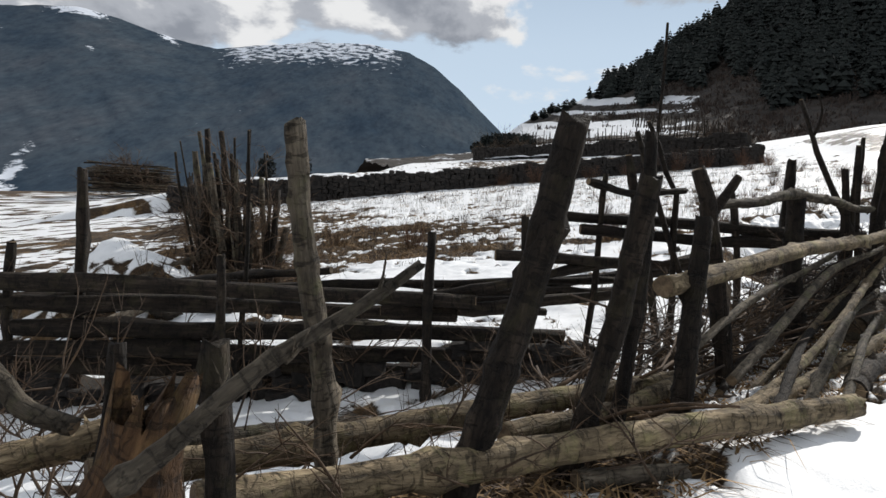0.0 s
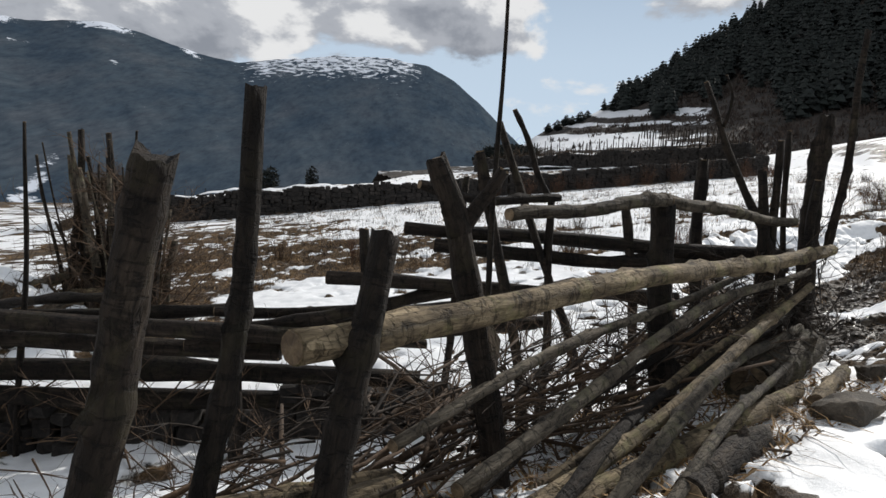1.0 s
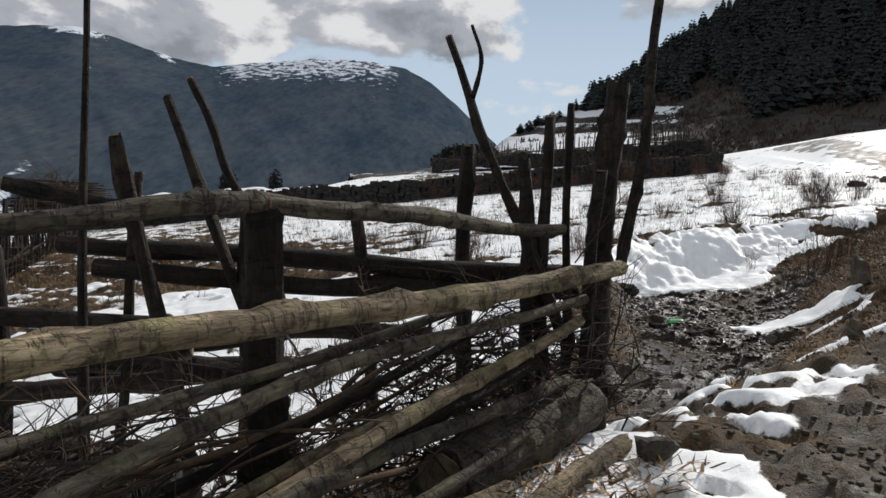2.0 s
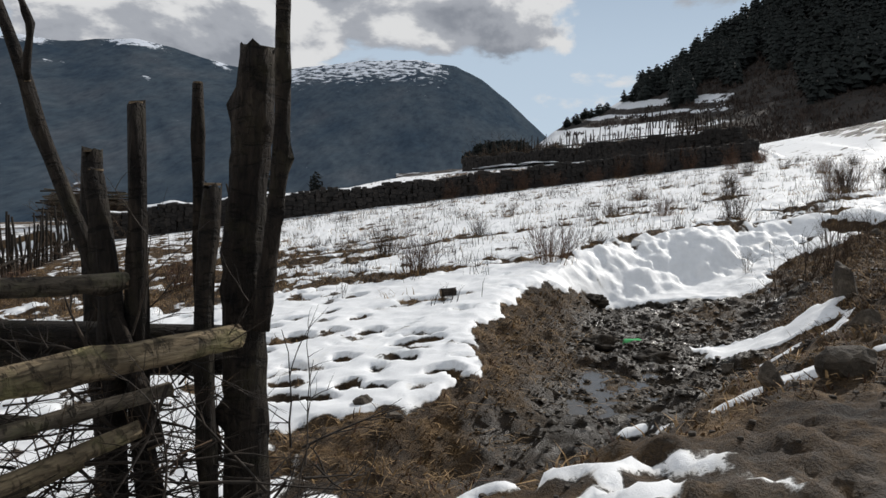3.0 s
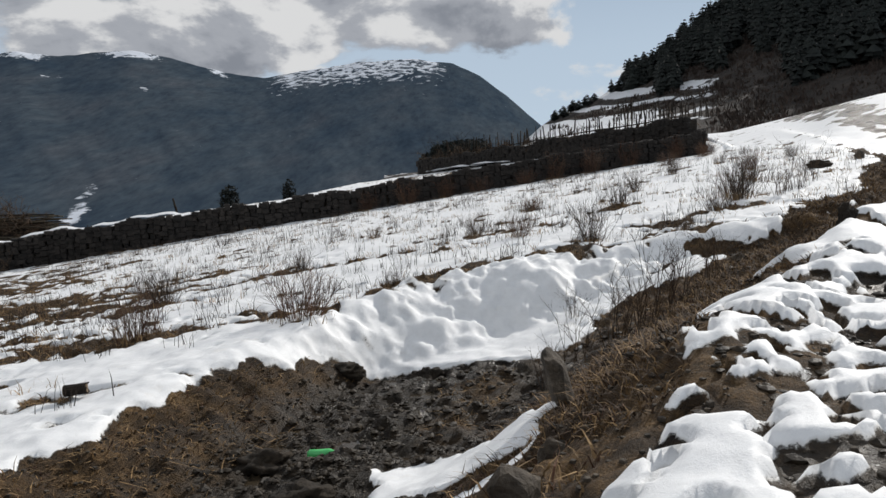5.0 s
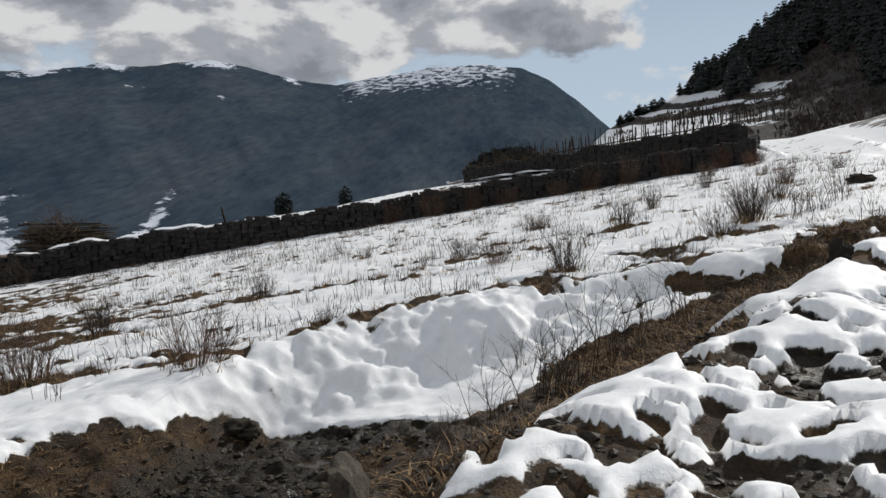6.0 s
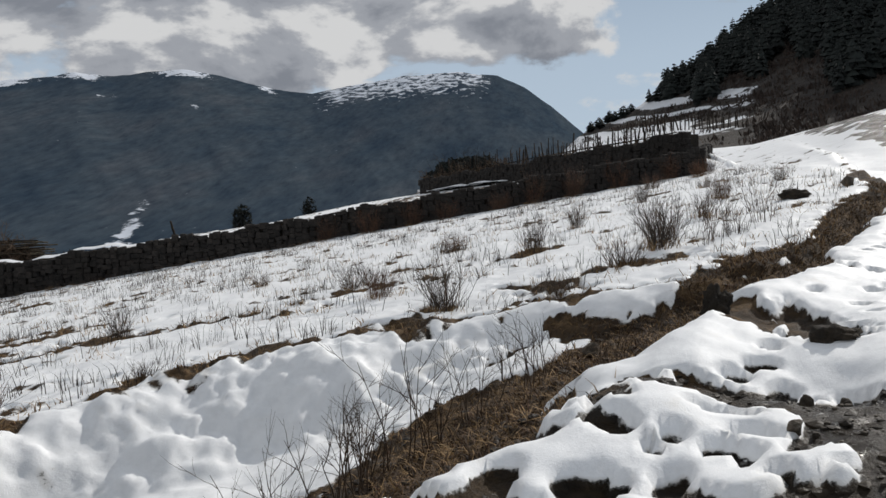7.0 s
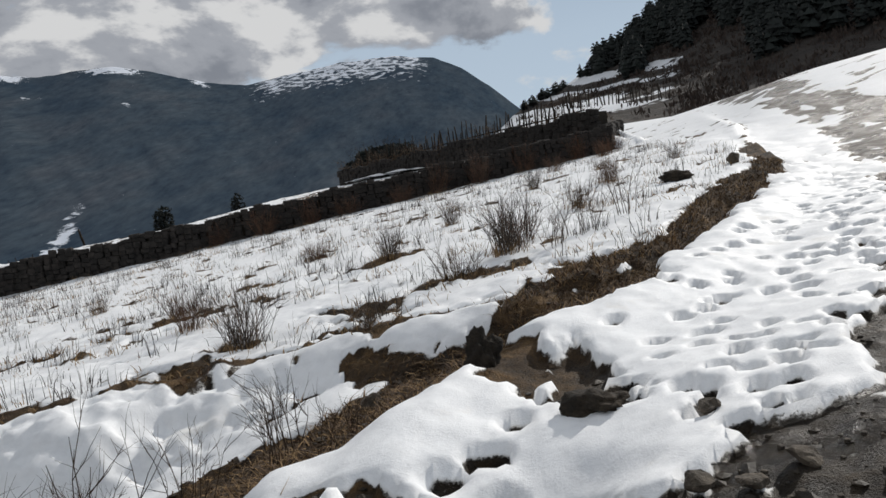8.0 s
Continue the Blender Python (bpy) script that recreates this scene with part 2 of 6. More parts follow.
# s runs along the road, u to its left; profile of the roadside bank, hollow and field edge along s
S_K = [-40, 5.5, 7.3, 9, 10, 11.2, 12.1, 13.1, 14.4, 15.4, 16.8, 18.2, 19.6, 22, 25, 34, 60]
U_TOP = [2.3, 2.3, 1.8, 1.3, 1.2, 1.5, 2.2, 2.6, 2.9, 3.3, 4.0, 3.9, 4.45, 5.55, 6.9, 14.5, 41]
U_LOW = [3.8, 3.8, 3.7, 3.9, 4.2, 4.7, 5.1, 5.5, 5.9, 6.3, 5.7, 4.2, 4.7, 5.8, 7.1, 14.8, 42]
U_FAR = [3.9, 3.9, 3.8, 3.95, 4.9, 6.0, 7.0, 7.7, 7.3, 6.9, 6.4, 4.4, 4.8, 5.9, 7.2, 15.0, 42.3]
U_FLD = [4.0, 4.2, 4.8, 5.4, 6.8, 7.9, 8.4, 8.9, 9.0, 8.6, 8.0, 5.6, 5.15, 6.3, 7.7, 16.0, 43]
Z_LOW = [0, 0, 0.35, 0.60, 0.66, 0.78, 0.85, 0.95, 0.92, 0.78, 0.42, 0.26, 0.26, 0.24, 0.16, 0, 0]   # below the field's level
U_SNOW = [2.6, 2.5, 2.1, 1.2, 0.85, 1.75, 2.4, 3.05, 3.1, 3.6, 4.1, 3.95, 4.5, 5.6, 6.95, 14.3, 41]      # how far the verge's snow reaches
U_LIP = [2.6, 2.5, 2.1, 1.7, 4.2, 4.7, 5.1, 5.4, 5.9, 6.5, 5.9, 4.8, 5.2, 6.35, 7.75, 14.6, 41.3]         # where the snow begins again beyond the brown bank
S_E = [7, 7.4, 8, 8.5, 9, 9.4, 10, 10.7, 11.7, 12.6, 13.4, 14.3, 15]
U_E = [5.6, 5.4, 4.85, 4.6, 4.85, 5.7, 6.4, 7.0, 7.7, 7.95, 7.8, 6.2, 5.3]                                # where the field's snow ends above the hollow
S_R = [0, 5, 7, 9, 12, 14, 14.8, 15.4, 16.0, 17, 18, 19.5, 21.9, 23.3, 29.8, 31.5, 34, 44]
U_R = [-0.2, 0.2, 1.2, 1.4, 0.3, 0.9, 1.8, 1.9, 1.6, 1.65, 1.8, 2.4, 3.75, 4.5, 8.6, 9.6, 12.3, 23.5]           # the road's edge
WALL_A, WALL_B = (-10.6, 41.0), (19.1, 47.6)


def wall_y(x):
    return WALL_A[1] + (x - WALL_A[0]) * (WALL_B[1] - WALL_A[1]) / (WALL_B[0] - WALL_A[0])


SECOND_A, SECOND_B = (3.5, 72.0), (19.3, 50.0)      # the second wall runs back from the end of the first


def beyond_second(x, y):
    dx, dy = SECOND_B[0] - SECOND_A[0], SECOND_B[1] - SECOND_A[1]
    return ((y - SECOND_A[1]) * dx - (x - SECOND_A[0]) * dy) / math.hypot(dx, dy)


def second_y(x, off=0.0):
    return SECOND_A[1] + (x - SECOND_A[0]) * (SECOND_B[1] - SECOND_A[1]) / (SECOND_B[0] - SECOND_A[0]) + off * 1.714


def su(x, y):
    s, u = (x + y) / 2, (y - x) / math.sqrt(2)
    w = 0.25 * vnoise(s * 1.3, u * 1.3 + 5) + 0.12 * vnoise(s * 3.7, u * 3.7)
    return s, u + w


def profile(s, ys):
    return np.interp(s, S_K, ys)


def field(x, y):
    return -1.267 + 0.1137 * x + 0.033 * y


def road(s):
    return 0.1 * np.logaddexp(0, (s - 3.7) * 1.5) / 1.5 + 0.014 * np.maximum(s - 14, 0)


# humps and dips of the banks: x, y, radius, height
HUMPS = [(12.75, 18.0, 0.35, 0.14), (13.1, 17.75, 0.35, -0.10), (13.6, 17.45, 0.35, -0.10), (14.3, 17.55, 0.35, -0.22), (13.0, 16.5, 0.6, 0.14), (11.6, 22.8, 0.8, -0.14),
         (10.4, 14.2, 0.6, 0.11), (9.5, 12.0, 0.4, -0.13), (14.7, 20.8, 0.3, 0.10), (9.2, 13.5, 0.6, -0.12), (12.3, 22.6, 0.25, 0.06)]


def base_height(x, y):
    s, u = su(x, y)
    ut, ul, uf, ue = (profile(s, k) for k in (U_TOP, U_LOW, U_FAR, U_FLD))
    f = field(x, y)
    r = road(s)
    low = f - profile(s, Z_LOW)
    low = np.where(s > 7, np.maximum(low, -0.70), low)
    r = r - 0.09 * np.clip(u, 0, 9) * sstep(3, 7, s)          # the road's crossfall
    t = np.clip((u - ut) / (ul - ut), 0, 1)
    even = sstep(12.8, 14.0, s) * (1 - sstep(16.8, 17.6, s))     # an even slope here, an S elsewhere
    near = r + (low - r) * (even * t + (1 - even) * sstep(0, 1, t))
    h = near + (f - low) * sstep(0, 1, (u - uf) / (ue - uf))
    # berm along the lip of the roadside bank
    h = h + 0.20 * np.exp(-((u - ut + 0.1) / 0.5) ** 2) * sstep(11.3, 12.2, s) * (1 - 0.6 * sstep(16, 30, s))
    for cx, cy, rr, dz in HUMPS:
        h = h + dz * blob(x, y, cx, cy, rr)
    # land right of the road climbs
    h = h + 0.11 * np.maximum(-u - 5, 0) * sstep(0, 30, s)
    # behind the wall: a terrace at the wall's top, then down to the valley; to the right higher terraces
    back = y - wall_y(x)
    inside = sstep(0.2, 0.7, back) * sstep(21.5, 19.2, x + 0.15 * np.maximum(back, 0)) * sstep(-24, -13, x)
    top = f + 0.72 + 0.25 * sstep(0.0, -10.0, x)
    step2 = 0.95 * sstep(0.1, 0.5, beyond_second(x, y)) * sstep(2.5, 4.5, x) + 0.5 * sstep(14, 16, beyond_second(x, y)) * sstep(2, 6, x)
    h = h + (np.maximum(top, h) + step2 - h) * inside
    return h


def far_blend(x, y, h):
    d = np.hypot(x - 8, y - 8)
    az = np.arctan2(x - 8, np.maximum(y - 8, 1e-3))
    deg = np.degrees(az)
    el = np.interp(deg, [-9, -1, 6, 12, 17, 21, 26, 34, 60], [-3.2, -0.6, 1.5, 2.0, 2.15, 2.9, 3.9, 5.0, 5.5])
    target = 2.0 + np.minimum(d, 100) * np.tan(np.radians(el)) - 0.056 * np.maximum(d - 100, 0)
    target = np.where(y < 8, 1.0, target)
    start = np.interp(deg, [-14, -9, 9, 13, 17, 24], [48, 68, 68, 50, 42, 34])
    return h + (target - h) * sstep(0, 1, (d - start) / (start * 0.6))


# bare, brown patches in the snow: x, y, radius along the rows, radius across
BARE = [(-9.5, 30, 5.5, 3.2), (-3.2, 21.8, 4.2, 1.3), (0.6, 18.9, 2.2, 0.7), (-1.5, 25, 3.0, 1.4), (4.1, 19.2, 1.3, 0.5), (6.3, 19.4, 0.6, 0.2), (3.0, 22.2, 1.2, 0.35),
        (1.8, 24.2, 1.2, 0.4), (5.2, 24.4, 1.5, 0.3), (7.9, 21.0, 0.9, 0.25), (11.0, 23.0, 0.45, 0.14), (9.0, 25.8, 0.8, 0.25), (12.2, 27.6, 0.9, 0.3),
        (13.9, 24.1, 0.8, 0.25), (-3.6, 16.6, 0.75, 2.2), (-2.8, 13.0, 0.55, 1.7), (-6.0, 23.2, 2.4, 2.8), (-0.6, 19.6, 2.4, 1.1), (4.7, 16.3, 0.35, 0.25)]
def strip(x, y, pts, rag=0.0):
    """1 on a ragged strip along points of (x, y, half width), 0 off it."""
    near = np.full(np.shape(x), 9.0)
    for (ax, ay, aw), (bx, by, bw) in zip(pts, pts[1:]):
        dx, dy = bx - ax, by - ay
        k = np.clip(((x - ax) * dx + (y - ay) * dy) / (dx * dx + dy * dy + 1e-9), 0, 1)
        near = np.minimum(near, np.hypot(x - ax - k * dx, y - ay - k * dy) - (aw + (bw - aw) * k))
    return 1 - sstep(-0.12, 0.12, near + rag)


# snow lying on the stony bank beside the hollow and on the brown slope past it
DRIFTS = [
    [(8.4, 15.2, 0.20), (8.75, 14.85, 0.52), (9.2, 14.6, 0.46), (9.65, 14.6, 0.18)],
    [(8.3, 12.9, 0.14), (8.7, 13.2, 0.24), (9.1, 13.55, 0.20), (9.5, 13.9, 0.17), (9.85, 13.95, 0.12)],
    [(6.9, 11.9, 0.07), (7.35, 11.2, 0.10), (7.75, 10.95, 0.34), (8.15, 11.25, 0.32)],
    [(8.35, 10.75, 0.09), (8.75, 11.4, 0.11)],
    [(12.1, 18.3, 0.03), (12.5, 18.25, 0.08), (12.9, 18.0, 0.06)],
    [(12.35, 15.95, 0.18), (12.8, 16.05, 0.26), (13.15, 16.25, 0.34), (13.35, 16.05, 0.22)],
    [(13.35, 15.75, 0.10), (13.75, 15.92, 0.13)],
    [(13.1, 18.15, 0.14), (13.6, 18.05, 0.30), (14.2, 17.95, 0.30), (14.9, 17.85, 0.34)],
    [(11.7, 20.7, 0.20), (12.3, 21.15, 0.24), (12.75, 21.2, 0.10)],
]
# bare soil between the drifts of the verge
SOIL = [
    [(12.1, 17.0, 0.60), (12.8, 17.2, 0.44), (13.3, 17.2, 0.42), (13.9, 17.05, 0.44), (14.3, 16.8, 0.50), (15.0, 16.5, 0.70)],
    [(11.9, 21.2, 0.06), (12.4, 21.75, 0.13), (13.2, 21.6, 0.15), (13.8, 21.4, 0.18)],
    [(11.8, 15.6, 0.10), (12.0, 15.5, 0.16)],
    [(12.3, 15.1, 0.16), (12.5, 15.15, 0.14)],
    [(10.2, 13.5, 0.14), (10.6, 13.0, 0.12), (10.9, 12.8, 0.10), (11.2, 12.85, 0.12)],
    [(10.55, 13.85, 0.05), (11.1, 14.28, 0.07)],
    [(11.25, 13.95, 0.06), (11.6, 14.15, 0.12), (11.95, 14.05, 0.13)],
    [(10.6, 12.6, 0.08), (10.7, 12.2, 0.13), (10.6, 11.8, 0.10)],
    [(12.0, 15.35, 0.12), (12.4, 15.35, 0.20), (12.9, 15.2, 0.26)],
    [(12.42, 15.92, 0.10), (12.5, 15.95, 0.09)],
    [(14.55, 18.75, 0.20), (14.25, 19.1, 0.30), (14.0, 19.5, 0.42), (13.6, 19.7, 0.55), (13.0, 20.0, 0.60)],
    [(14.3, 20.3, 0.12), (14.1, 19.9, 0.30)],
    [(13.9, 21.2, 0.30), (14.5, 22.0, 0.36), (15.1, 22.8, 0.36), (15.8, 23.5, 0.25)],
    [(13.9, 19.9, 0.38), (13.6, 20.6, 0.50), (13.2, 21.2, 0.38), (12.6, 21.6, 0.20)],
    [(14.45, 18.62, 0.20), (14.62, 18.45, 0.22), (14.75, 18.3, 0.13)],
    [(11.4, 22.95, 0.06), (12.0, 22.75, 0.10), (12.5, 22.4, 0.06)],
]


def snow_cover(x, y):
    """Above 0.5 snow lies."""
    s, u = su(x, y)
    ut, ul, uf, ue = (profile(s, k) for k in (U_TOP, U_LOW, U_FAR, U_FLD))
    along, across = (x * 0.97 + y * 0.25), (y * 0.97 - x * 0.25)
    n = fbm(along * 0.55, across * 1.9, 5)
    n2 = fbm(x * 1.4, y * 1.4, 4)
    n3 = fbm(x * 4.3 + 7, y * 4.3, 3)
    mottle = sstep(-2, -7, x)
    fld = 0.715 - 0.20 * mottle + (0.5 + 1.4 * mottle) * n3 * 0.5 + 0.48 * n + 0.30 * n2 + 0.30 * n3
    for cx, cy, rx, ry in BARE:
        fld = fld - (0.85 - 0.6 * n3) * blob(x, y, cx, cy, rx, ry, 12)
    # the brown lip along the field's edge
    fld = fld - 0.85 * np.exp(-((u - ue - 0.05 - 0.25 * n2) / 0.11) ** 2) * sstep(11, 13, s) * (1 - sstep(21, 24, s)) * (0.75 + n2)
    fld = fld - 0.35 * np.exp(-((u - ue - 2.2 - 0.4 * n) / 0.16) ** 2) * sstep(14, 16, s) * (1 - sstep(20, 24, s))
    hollow = sstep(7.0, 8.0, s) * (1 - sstep(14.2, 15.0, s))
    b = profile(s, U_SNOW) + 0.35 * n2
    # the far bank of the hollow is snow, its foot and floor are mud
    v = fld - 1.5 * hollow * (1 - sstep(-0.16, 0.16, u - np.interp(s, S_E, U_E) - 0.35 * n2 - 0.25 * n3))
    # brown grass on the lip of the bank and down its side
    foot = np.maximum(profile(s, U_LIP), b + 0.12) + 0.35 * n2 + 0.2 * n3
    lip = sstep(-0.1, 0.12, u - b) * (1 - sstep(-0.12, 0.12, u - foot))
    v = v - 1.6 * lip * sstep(9.0, 9.8, s) * (1 - 0.8 * sstep(27, 29, s))
    # verge: drifted snow, trodden and dirty towards the wet gravel of the road
    edge = np.interp(s, S_R, U_R)
    calm = 1 - 0.6 * sstep(14.2, 15.2, s)
    verge = sstep(-0.4 * calm, 0.4 * calm, u - edge + (0.9 * n2 + 0.5 * n3) * calm) + (0.9 + 0.9 * n + 0.5 * n3) * sstep(-3.2, -3.9, u - edge + 0.8 * n2) * sstep(16, 22, s)
    good = sstep(14, 15.2, s)
    clean = 0.57 + 0.29 * good - 0.52 * sstep(9, 8, s) * sstep(5.7, 6.3, s) + 0.25 * sstep(6.2, 5.6, s) + (1.05 - 0.65 * good) * n2 + (0.78 - 0.30 * good) * n3
    rd = 0.10 + 0.05 * sstep(27, 32, s) + 1.0 * n2 + 0.4 * n3 + 0.8 * sstep(20, 26, s) * fbm((u - edge) * 1.4, s * 0.6, 4)
    onroad = 1 - sstep(-0.12, 0.12, u - b)
    v = v + onroad * (rd + (clean - rd) * verge - v)
    v = v - 1.3 * onroad * np.exp(-((s - 8.9 + 0.2 * n2) / 0.95) ** 2)
    rag = 0.22 * n2 + 0.25 * n3
    for pts in SOIL:
        v = v + strip(x, y, pts, rag) * (np.minimum(v, 0.1 + 0.5 * n3) - v)
    for pts in DRIFTS:
        v = v + strip(x, y, pts, rag) * (np.maximum(v, 0.85 + 0.3 * n3) - v)
    # debris under the fence
    v = v - 0.22 * np.exp(-((u - 2.75) / 0.6) ** 2) * (1 - sstep(5.3, 6.3, s)) + 0.05
    v = v - (0.62 + 0.7 * n2) * sstep(1.5, 1.9, u + 0.5 * n2) * (1 - sstep(3.1, 3.6, u + 0.6 * n2)) * (1 - sstep(2.6, 3.6, s))
    # snow left between the poles and on the trampled corner
    for cx, cy, rx, ry in ((4.55, 6.35, 0.5, 0.35), (4.45, 7.35, 0.4, 0.3), (4.15, 6.75, 0.3, 0.2), (3.9, 5.5, 0.5, 0.3), (3.0, 4.4, 0.6, 0.3), (2.2, 6.1, 0.9, 0.5), (3.2, 6.9, 0.6, 0.4)):
        v = v + 1.0 * blob(x, y, cx, cy, rx, ry, 45)
    v = v + (0.15 + 1.0 * n3) * blob(x, y, -4.6, 12.0, 1.6, 0.9, 0) - 0.5 * blob(x, y, -5.4, 11.2, 0.8, 0.3, 0) - 0.35 * blob(x, y, -1.9, 3.3, 1.1, 0.9, 0)
    # south faces under the terraces' walls
    back = y - wall_y(x)
    v = v - 0.8 * sstep(3, 8, back) * (1 - sstep(-2.5, -1.5, beyond_second(x, y))) * sstep(-2, 3, x) * (1 - sstep(20, 22, x)) * (0.5 + n)
    v = v - 0.55 * sstep(-6, -2, x) * sstep(0.2, 1.0, back) * (1 - sstep(5, 9, back)) * (1 - sstep(19, 21, x)) * (0.6 + 1.5 * n)
    d = np.hypot(x - 8, y - 8)
    v = v - 0.42 * sstep(55, 75, d) * sstep(2, -8, x) + 0.25 * fbm(x * 0.05, y * 0.05, 4) * sstep(50, 80, d)
    return v


def mud_cover(x, y):
    s, u = su(x, y)
    ut, ul, uf = (profile(s, k) for k in (U_TOP, U_LOW, U_FAR))
    hollow = sstep(7.6, 8.8, s) * (1 - sstep(14.0, 15.5, s))
    ue = profile(s, U_FLD)
    return np.clip(hollow * sstep(-1.3, -0.5, u - ul) * (1 - sstep(-0.5, 0.5, u - uf - 0.3 * (ue - uf))) * (1.1 + 1.3 * fbm(x * 0.9, y * 0.9, 3)), 0, 1)


TRACKS = [(2.77, 15.81), (3.11, 14.56), (2.53, 15.37), (2.87, 13.87), (3.45, 13.15), (2.63, 13.67), (2.98, 13.01), (3.55, 12.48), (3.68, 11.99), (3.99, 11.96), (4.2, 12.3), (3.97, 13.31), (4.49, 12.18), (3.58, 14.71), (3.22, 16.14), (4.06, 14.61), (4.61, 13.14), (4.53, 13.73), (5.1, 12.57), (5.31, 12.37), (3.78, 15.4), (4.87, 13.86), (3.37, 17.25), (2.27, 14.83), (1.78, 14.85), (0.66, 15.9)]


def prints(x, y):
    """Trodden holes in the snow: depth to take away."""
    r = random.Random(4)
    h = np.zeros_like(x)
    spots = []
    for px, py in TRACKS:                            # deep tracks across the field beside the hollow
        spots.append((px, py, r.uniform(0.13, 0.19)))
    for k in range(400):                             # trampled verge of the road
        s = 16.4 + 15 * r.random() ** 1.4
        e = np.interp(s, S_R, U_R)
        u = e + abs(r.gauss(0.1, 0.75))
        spots.append((s - u / math.sqrt(2), s + u / math.sqrt(2), r.uniform(0.06, 0.10)))
    for k in range(26):
        s, u = r.uniform(3.4, 6.2), r.uniform(0.4, 1.7)
        spots.append((s - u / math.sqrt(2), s + u / math.sqrt(2), r.uniform(0.08, 0.15)))
    for px, py in ((13.75, 17.75), (13.95, 17.95), (14.0, 17.55), (13.6, 17.45), (14.15, 18.3)):
        spots.append((px, py, 0.12))
    for k in range(260):
        s, u = r.uniform(9.8, 16), r.uniform(0.2, 3.0)
        spots.append((s - u / math.sqrt(2), s + u / math.sqrt(2), r.uniform(0.06, 0.14)))
    done = []
    for px, py, rad in spots:
        if any(abs(px - qx) + abs(py - qy) < 0.20 for qx, qy in done):
            continue
        done.append((px, py))
        ok = (abs(x - px) < 0.5) & (abs(y - py) < 0.5)
        if ok.any():
            turn = r.uniform(0, 180)
            e = np.sqrt(-np.log(np.maximum(blob(x[ok], y[ok], px, py, rad * 1.25, rad * 0.85, turn), 1e-9))) + 0.35 * vnoise(x[ok] * 9, y[ok] * 9)
            h[ok] = np.maximum(h[ok], 1 - sstep(0.78, 1.02, e))
    return h


def verge_at(x, y):
    """1 on the trodden verge between road and bank, 0 off it."""
    s, u = su(x, y)
    return sstep(9.5, 11, s) * (1 - sstep(-0.2, 0.4, u - profile(s, U_SNOW)))


def height(x, y):
    """Height of the ground's surface, snow and all, at numpy arrays or numbers."""
    x, y = np.atleast_1d(np.asarray(x, float)), np.atleast_1d(np.asarray(y, float))
    h = base_height(x, y)
    near = 1 - sstep(70, 130, np.hypot(x - 8, y - 14))
    sn = sstep(0.42, 0.70, snow_cover(x, y))
    bare = 1 - sn
    mud = mud_cover(x, y)
    h = h + near * (0.05 * fbm(x * 0.9, y * 0.9, 3) + bare * (1 - 0.55 * verge_at(x, y)) * (0.10 * fbm(x * 3.1, y * 3.1, 3) + 0.09 * fbm(x * 8.0, y * 8.0, 2)) + mud * bare * 0.13 * fbm(x * 3.1 + 4, y * 3.1, 5))
    s, u = su(x, y)
    h = h - 0.04 * bare * sstep(9.2, 10.5, s) * (1 - sstep(30, 36, s)) * (1 - sstep(0.0, 0.4, u - profile(s, U_SNOW))) * sstep(-0.6, 0.2, u - np.interp(s, S_R, U_R))
    h = h + near * sn * (0.045 + 0.045 * fbm(x * 1.6 + 3, y * 1.6, 4) + 0.025 * fbm(x * 6.0, y * 6.0, 2))
    # snowy earth mound beside the stake bundle
    h = h + (0.70 * blob(x, y, -4.2, 12.0, 1.2, 1.0, 0) + 0.95 * blob(x, y, -5.4, 12.6, 1.2, 1.1, 0) + 0.7 * blob(x, y, -7.0, 13.4, 1.4, 1.2, 0)) * (1 + 0.4 * fbm(x * 1.1, y * 1.1, 3))
    bank = sstep(0, 0.4, u - profile(s, U_FAR)) * sstep(0.3, -0.2, u - profile(s, U_FLD)) * sstep(12, 13, s) * (1 - sstep(16.0, 17.5, s))
    h = h + near * bank * (0.14 * fbm(x * 1.0 + 8, y * 1.0, 3) + 0.13 * fbm(x * 2.9, y * 2.9 + 3, 4) + 0.06 * fbm(x * 6.0, y * 6.0, 4))
    return far_blend(x, y, h)


def zat(x, y):
    return float(height(x, y)[0])


def spread(lo, a, b, hi, fine, growth=1.07, most=260.0, keep=0.0):
    mid = np.arange(a, b, fine)
    out, step, v = [], fine, b
    while v < hi:
        out.append(v)
        step = min(step * growth, 0.24 if v < keep else most)
        v += step
    left, step, v = [], fine, a
    while v > lo:
        step = min(step * growth, most)
        v -= step
        left.append(v)
    return np.array(left[::-1] + list(mid) + out)


def grid_mesh(name, X, Y, Z, mat, attr=None):
    n, m = X.shape
    verts = np.stack([X, Y, Z], -1).reshape(-1, 3)
    i = np.arange(n * m).reshape(n, m)
    faces = np.stack([i[:-1, :-1], i[1:, :-1], i[1:, 1:], i[:-1, 1:]], -1).reshape(-1, 4)
    me = bpy.data.meshes.new(name)
    me.vertices.add(len(verts))
    me.vertices.foreach_set("co", verts.ravel())
    me.loops.add(faces.size)
    me.loops.foreach_set("vertex_index", faces.ravel().astype(np.int32))
    me.polygons.add(len(faces))
    me.polygons.foreach_set("loop_start", np.arange(0, faces.size, 4, dtype=np.int32))
    me.update(calc_edges=True)
    me.polygons.foreach_set("use_smooth", np.ones(len(faces), bool))
    if attr is not None:
        a = me.attributes.new("cover", "FLOAT_COLOR", "POINT")
        a.data.foreach_set("color", attr.reshape(-1, 4).astype(np.float32).ravel())
    me.validate()
    me.materials.append(mat)
    return new(name, me)


